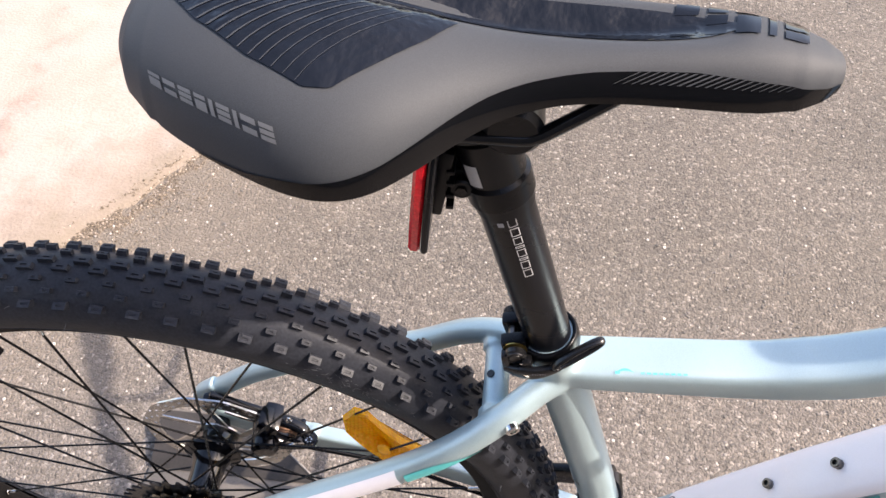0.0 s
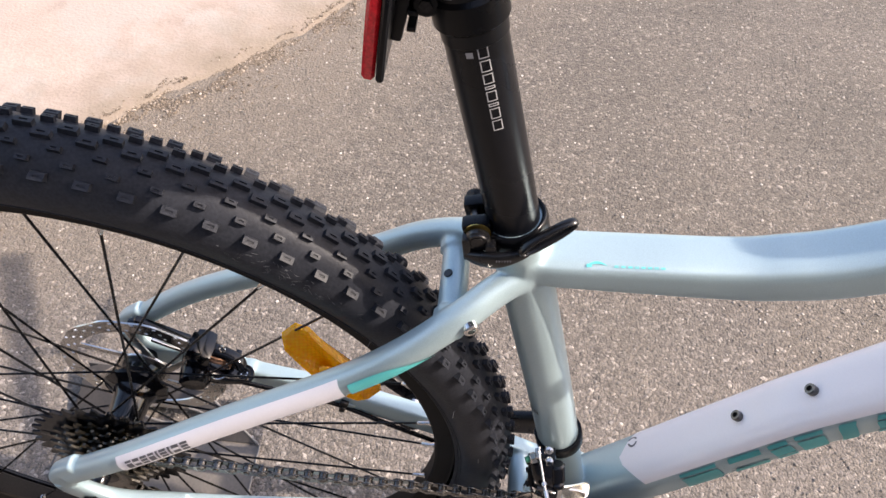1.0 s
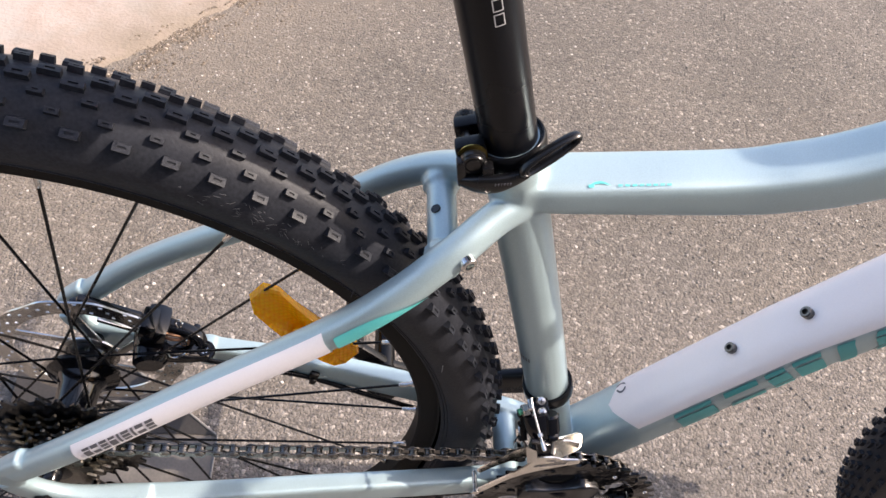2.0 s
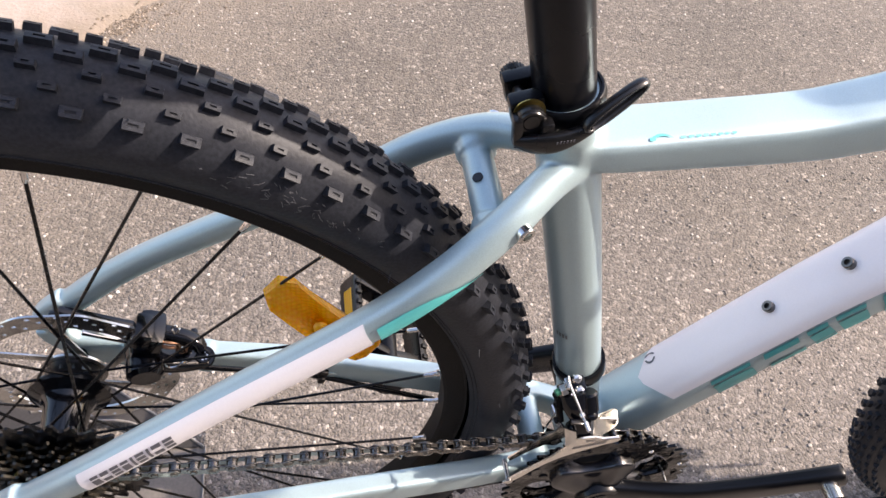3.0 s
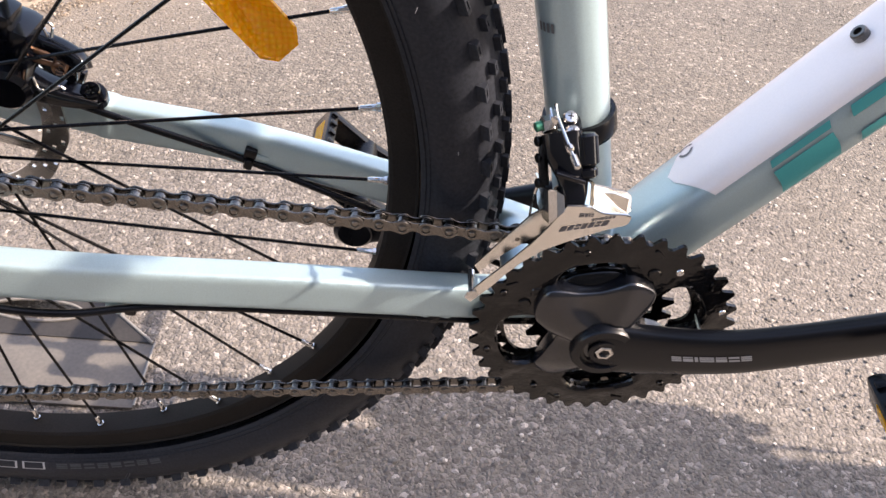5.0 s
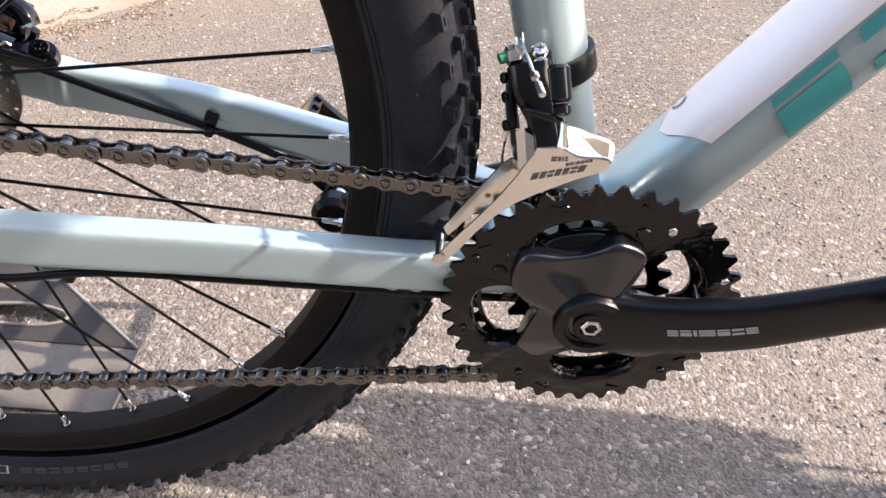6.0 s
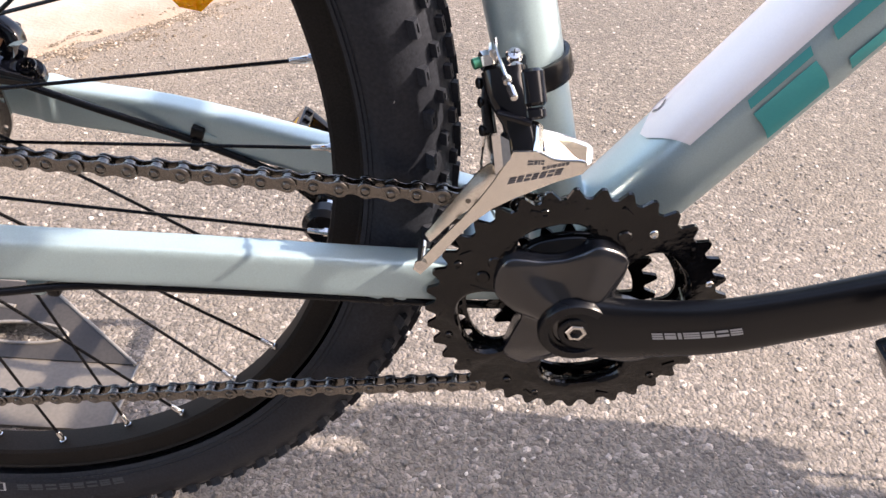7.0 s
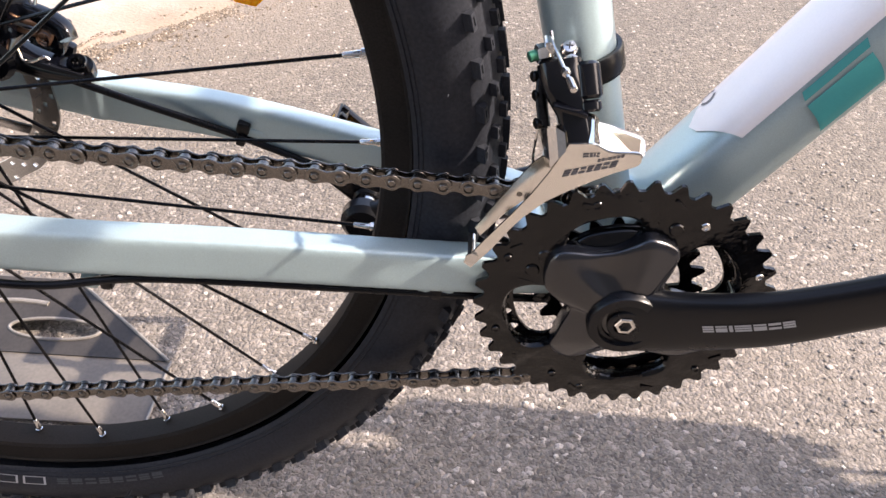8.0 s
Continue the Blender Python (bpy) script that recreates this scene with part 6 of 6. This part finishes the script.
def build_brake():
    br = new("disc_brake_caliper")
    br.parent = bike
    tilt = rot("Y", 20)
    sh = Shape()
    sh.box((0.021, 0.030, 0.050), Matrix.Translation((-0.352, 0.046, 0.388)) @ tilt, 0.0075)
    sh.box((0.014, 0.022, 0.020), Matrix.Translation((-0.350, 0.040, 0.412)) @ tilt, 0.005)
    sh.cyl((-0.358, 0.060, 0.380), (-0.352, 0.022, 0.376), 0.0135, n=24, bevel=0.003)
    part("caliper_body", sh, GLOSS, br, "black mechanical brake caliper")
    # lower bridge ending in an ear, and a claw above it
    sh = Shape().sweep(spline([(-0.350, 0.0400, 0.3760), (-0.338, 0.0405, 0.3700), (-0.326, 0.0425, 0.3655), (-0.3165, 0.0450, 0.3625), (-0.3115, 0.0460, 0.3612)], 6), lambda t: (0.0095 - 0.0020 * t, 0.0085 - 0.0052 * t), 3.4, 24)
    sh.cyl((-0.3150, 0.0480, 0.3590), (-0.3140, 0.0450, 0.3655), 0.0088, n=28, bevel=0.0014)
    part("caliper_bridge", sh, GLOSS, br)
    sh = Shape().sweep(spline([(-0.348, 0.0490, 0.3990), (-0.336, 0.0480, 0.3955), (-0.325, 0.0465, 0.3925), (-0.3165, 0.0440, 0.3885), (-0.3135, 0.0415, 0.3835)], 6), lambda t: (0.0062 - 0.0010 * t, 0.0068 - 0.0022 * t), 3.0, 22)
    sh.box((0.0060, 0.0120, 0.0200), Matrix.Translation((-0.3215, 0.0500, 0.3810)) @ tilt, 0.0025)
    part("brake_arm", sh, GLOSS, br, "black brake arm with a rounded end")
    sh = Shape().box((0.100, 0.007, 0.012), Matrix.Translation((-0.367, 0.060, 0.3885)) @ rot("Y", 27), 0.003)
    sh.box((0.020, 0.009, 0.016), Matrix.Translation((-0.408, 0.060, 0.402)), 0.004)
    part("mount_adapter", sh, GLOSS, br, "black mounting adapter")
    part("adapter_edge", Shape().box((0.040, 0.008, 0.004), Matrix.Translation((-0.378, 0.0535, 0.388)) @ rot("Y", 27), 0.001), STEEL, br, "bright adapter edge")
    up = Vector((0.14, -0.44, 0.89)).normalized()
    m = Matrix.Translation((-0.3142, 0.0455, 0.3650)) @ up.to_track_quat("Z", "Y").to_matrix().to_4x4()
    part("bolt_washer", Shape().lathe([(0.0001, 0.0), (0.0082, 0.0), (0.0084, 0.0006), (0.0080, 0.0012), (0.0001, 0.0012)], axis="Z", n=28, matrix=m), GLOSS, br)
    sh = Shape().lathe([(0.0056, 0.0010), (0.0056, 0.0052), (0.0050, 0.0060), (0.0034, 0.0060), (0.0031, 0.0030), (0.0001, 0.0030)], axis="Z", n=24, matrix=m)
    part("mount_bolt", sh, GLOSS, br, "black socket-head bolt")
    for k in range(6):
        c = m @ Vector((0.0028 * math.cos(k * 1.047), 0.0028 * math.sin(k * 1.047), 0.0056))
        part("socket_tooth", Shape().cyl(c - up * 0.002, c, 0.0009, n=8), STEEL, br)
    for x, z in ((-0.335, 0.3930), (-0.337, 0.3870)):
        part("return_spring", Shape().tube([(x - 0.008, 0.0430, z + 0.002), (x, 0.0415, z), (x + 0.009, 0.0430, z - 0.003)], 0.0016, 8, 6), COPPER, br, "coppery return spring")
    for k in range(4):
        part("spring_coil", Shape().lathe([(0.0036, -0.0006), (0.0044, 0.0), (0.0036, 0.0006), (0.0030, 0.0)], centre=(-0.3275 + 0.0002 * k, 0.0405 + 0.0016 * k, 0.3830 + 0.0008 * k), n=18, closed=True), COPPER, br)
    part("split_pin", Shape().tube([(-0.330, 0.044, 0.402), (-0.331, 0.044, 0.408), (-0.3285, 0.044, 0.4110), (-0.326, 0.044, 0.4085), (-0.328, 0.044, 0.402)], 0.0009, 8, 6), STEEL, br, "bright split pin")
    part("wire_clip", Shape().tube([(-0.3400, 0.0335, 0.3810), (-0.3380, 0.0325, 0.3745), (-0.3330, 0.0325, 0.3735), (-0.3270, 0.0345, 0.3755), (-0.3245, 0.0355, 0.3735)], 0.0010, 8, 6), STEEL, br, "bright bent wire clip")
    part("brake_cable", Shape().tube([(-0.334, 0.0400, 0.3655), (-0.322, 0.0400, 0.3608), (-0.284, 0.0430, 0.3455), (-0.2535, 0.0452, 0.3340), (-0.2234, 0.0455, 0.3235), (-0.17, 0.038, 0.3080), (-0.11, 0.031, 0.290), (-0.05, 0.02, 0.272), (0.01, 0.004, 0.262), (0.045, 0.0, 0.315)], 0.0023, 12, 10), BLACK, br, "black brake cable along the chain stay")
    sh = Shape().box((0.0060, 0.0095, 0.0080), Matrix.Translation((-0.2240, 0.0450, 0.3240)) @ rot("Y", 18), 0.002)
    sh.box((0.0080, 0.0060, 0.0080), Matrix.Translation((-0.2225, 0.0455, 0.3310)) @ rot("Y", 18), 0.0015)
    part("cable_tie", sh, BLACK, br, "black clip over the cable")
    sh = Shape().box((0.016, 0.005, 0.0065), Matrix.Translation((-0.2190, 0.0470, 0.3275)) @ rot("Y", 14), 0.002)
    part("cable_stop", sh, PAINT, br, "painted cable guide")


build_brake()


def build_gear_cable():
    pts = [(0.0, -0.015, 0.262), (-0.06, -0.036, 0.279), (-0.15, -0.048, 0.2895), (-0.25, -0.0605, 0.2995), (-0.30, -0.071, 0.300), (-0.334, -0.0765, 0.3065), (-0.361, -0.080, 0.319), (-0.388, -0.083, 0.336), (-0.415, -0.087, 0.354), (-0.445, -0.089, 0.355), (-0.462, -0.088, 0.330), (-0.450, -0.085, 0.305), (-0.415, -0.083, 0.296)]
    gc = part("gear_cable", Shape().tube(pts, 0.0024, 12, 10), BLACK, bike, "black gear cable under the chain stay")
    for nubs, clip in ((((-0.2815, -0.0600, 0.2962),), (-0.2725, -0.0600, 0.2962)), (((-0.1062, -0.0405, 0.2862), (-0.0930, -0.0390, 0.2872)), (-0.0985, -0.0400, 0.2848))):
        for place in nubs:
            sh = Shape().box((0.0095, 0.0075, 0.0085), Matrix.Translation(place) @ rot("Y", 4), 0.0028)
            part("cable_guide", sh, PAINT, gc, "painted cable guide")
        part("cable_clip", Shape().box((0.0065, 0.0085, 0.0080), Matrix.Translation(clip), 0.0018), BLACK, gc)


build_gear_cable()


# ---- fork and handlebar ----
def build_fork():
    fk = new("fork")
    fk.parent = bike
    crown = HEAD_LO + Vector((0.012, 0, -0.022))
    sh = Shape().box((0.045, 0.150, 0.032), Matrix.Translation(crown + Vector((0.012, 0, -0.006))) @ rot("Y", 20), 0.012)
    part("fork_crown", sh, GLOSS, fk, "black fork crown")
    for s in (-1, 1):
        a = crown + Vector((0.012, 0.060 * s, 0))
        b = a.lerp(FRONT + Vector((-0.015, 0.061 * s, 0.0)), 0.42)
        c = FRONT + Vector((-0.012, 0.0605 * s, 0.012))
        part("stanchion", Shape().cyl(a, b, 0.0160, n=28), STEEL, fk)
        part("fork_lower", Shape().cyl(b, c, 0.0300, 0.0290, 28, 0.004), GLOSS, fk)
        part("fork_end", Shape().box((0.034, 0.016, 0.046), Matrix.Translation(FRONT + Vector((-0.006, 0.068 * s, -0.004))), 0.006), GLOSS, fk)


build_fork()


def build_bars():
    hb = new("handlebar")
    hb.parent = bike
    up = (HEAD_HI - HEAD_LO).normalized()
    top = HEAD_HI + up * 0.062
    part("headset_spacer", Shape().cyl(HEAD_HI, top + up * 0.018, 0.0185, n=28, bevel=0.001), BLACK, hb)
    clamp = top + Vector((0.062, 0, 0.010))
    part("stem", Shape().sweep(spline([top + Vector((-0.030, 0, 0.0)), top + Vector((0.03, 0, 0.008)), clamp], 6), lambda t: (0.020, 0.021), 3, 24), BLACK, hb, "black alloy stem")
    part("bar", Shape().tube([clamp + Vector((-0.075, -0.355, 0.085)), clamp + Vector((-0.015, -0.16, 0.045)), clamp + Vector((0, -0.05, 0)), clamp + Vector((0, 0.05, 0)), clamp + Vector((-0.015, 0.16, 0.045)), clamp + Vector((-0.075, 0.355, 0.085))], 0.0125, 20, 10), BLACK, hb, "black riser bar")
    for s in (-1, 1):
        part("grip", Shape().cyl(clamp + Vector((-0.032, 0.225 * s, 0.058)), clamp + Vector((-0.077, 0.360 * s, 0.086)), 0.0170, n=20, bevel=0.003), RUBBER, hb, "black rubber grip")
        part("brake_lever", Shape().tube([clamp + Vector((-0.01, 0.195 * s, 0.045)), clamp + Vector((0.035, 0.215 * s, 0.030)), clamp + Vector((0.025, 0.31 * s, 0.018))], 0.006, 12, 8), BLACK, hb, "black brake lever")


build_bars()


# ---- wheel stand lying beside the rear wheel ----
def build_stand():
    st = tagged(new("wheel_stand"), "low grey sheet-metal wheel stand with an oval opening", "stand")
    sh = Shape().box((0.26, 0.078, 0.003), Matrix.Translation((-0.49, 0.099, 0.0025)), 0.001)
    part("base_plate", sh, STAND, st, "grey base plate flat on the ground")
    n = 64
    outer, inner = [], []
    quad = [(-0.362, 0.138), (-0.478, 0.222), (-0.62, 0.222), (-0.62, 0.138)]
    c, hole = Vector((-0.497, 0.178)), Vector((-0.484, 0.1650))
    for k in range(n):
        a = 2 * math.pi * k / n
        d = Vector((math.cos(a), math.sin(a)))
        best = 9.0
        for i in range(4):
            p, q = Vector(quad[i]), Vector(quad[(i + 1) % 4])
            e = q - p
            den = d.x * e.y - d.y * e.x
            if abs(den) > 1e-9:
                t = ((p.x - c.x) * e.y - (p.y - c.y) * e.x) / den
                u = ((p.x - c.x) * d.y - (p.y - c.y) * d.x) / den
                if t > 0 and -0.001 <= u <= 1.001:
                    best = min(best, t)
        outer.append(tuple(c + d * best))
        inner.append((hole.x + 0.046 * math.cos(a), hole.y + 0.0115 * math.sin(a)))
    slope = Matrix.Translation((0, 0.138, 0.003)) @ rot("X", 18) @ Matrix.Translation((0, -0.138, 0))
    part("sloping_plate", Shape().plate(outer, 0.0025, slope, inner), STAND_SHADED, st, "sloping plate with an oval opening")
    # rolled lips round the opening, along the slanting edge and at the plate's foot
    oval = [slope @ Vector((x, y, 0.0028)) for x, y in inner]
    rows = []
    for k in range(n):
        out = Vector((math.cos(2 * math.pi * k / n), math.sin(2 * math.pi * k / n), 0))
        rows.append([oval[k] + out * (0.0018 * math.cos(2 * math.pi * j / 8)) + Vector((0, 0, 0.0018 * math.sin(2 * math.pi * j / 8))) for j in range(8)])
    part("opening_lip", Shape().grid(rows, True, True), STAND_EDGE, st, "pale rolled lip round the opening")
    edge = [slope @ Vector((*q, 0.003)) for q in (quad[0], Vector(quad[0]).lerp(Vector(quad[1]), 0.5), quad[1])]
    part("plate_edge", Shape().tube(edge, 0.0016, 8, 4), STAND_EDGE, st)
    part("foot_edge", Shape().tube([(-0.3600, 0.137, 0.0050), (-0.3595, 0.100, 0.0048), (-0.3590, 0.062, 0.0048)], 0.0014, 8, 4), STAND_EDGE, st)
    # a long pressed rib beside the opening
    rib = [(-0.560, 0.192, 0.0), (-0.535, 0.1945, 0.0), (-0.515, 0.1940, 0.0), (-0.500, 0.1925, 0.0)]
    part("pressed_rib", Shape().tube([slope @ (Vector(q) + Vector((0, 0, 0.0022))) for q in rib], 0.0028, 10, 5), STAND_EDGE, st)
    sh = Shape().box((0.142, 0.003, 0.028), Matrix.Translation((-0.55, 0.2195, 0.0155)), 0.001)
    part("rear_flange", sh, STAND, st)


build_stand()
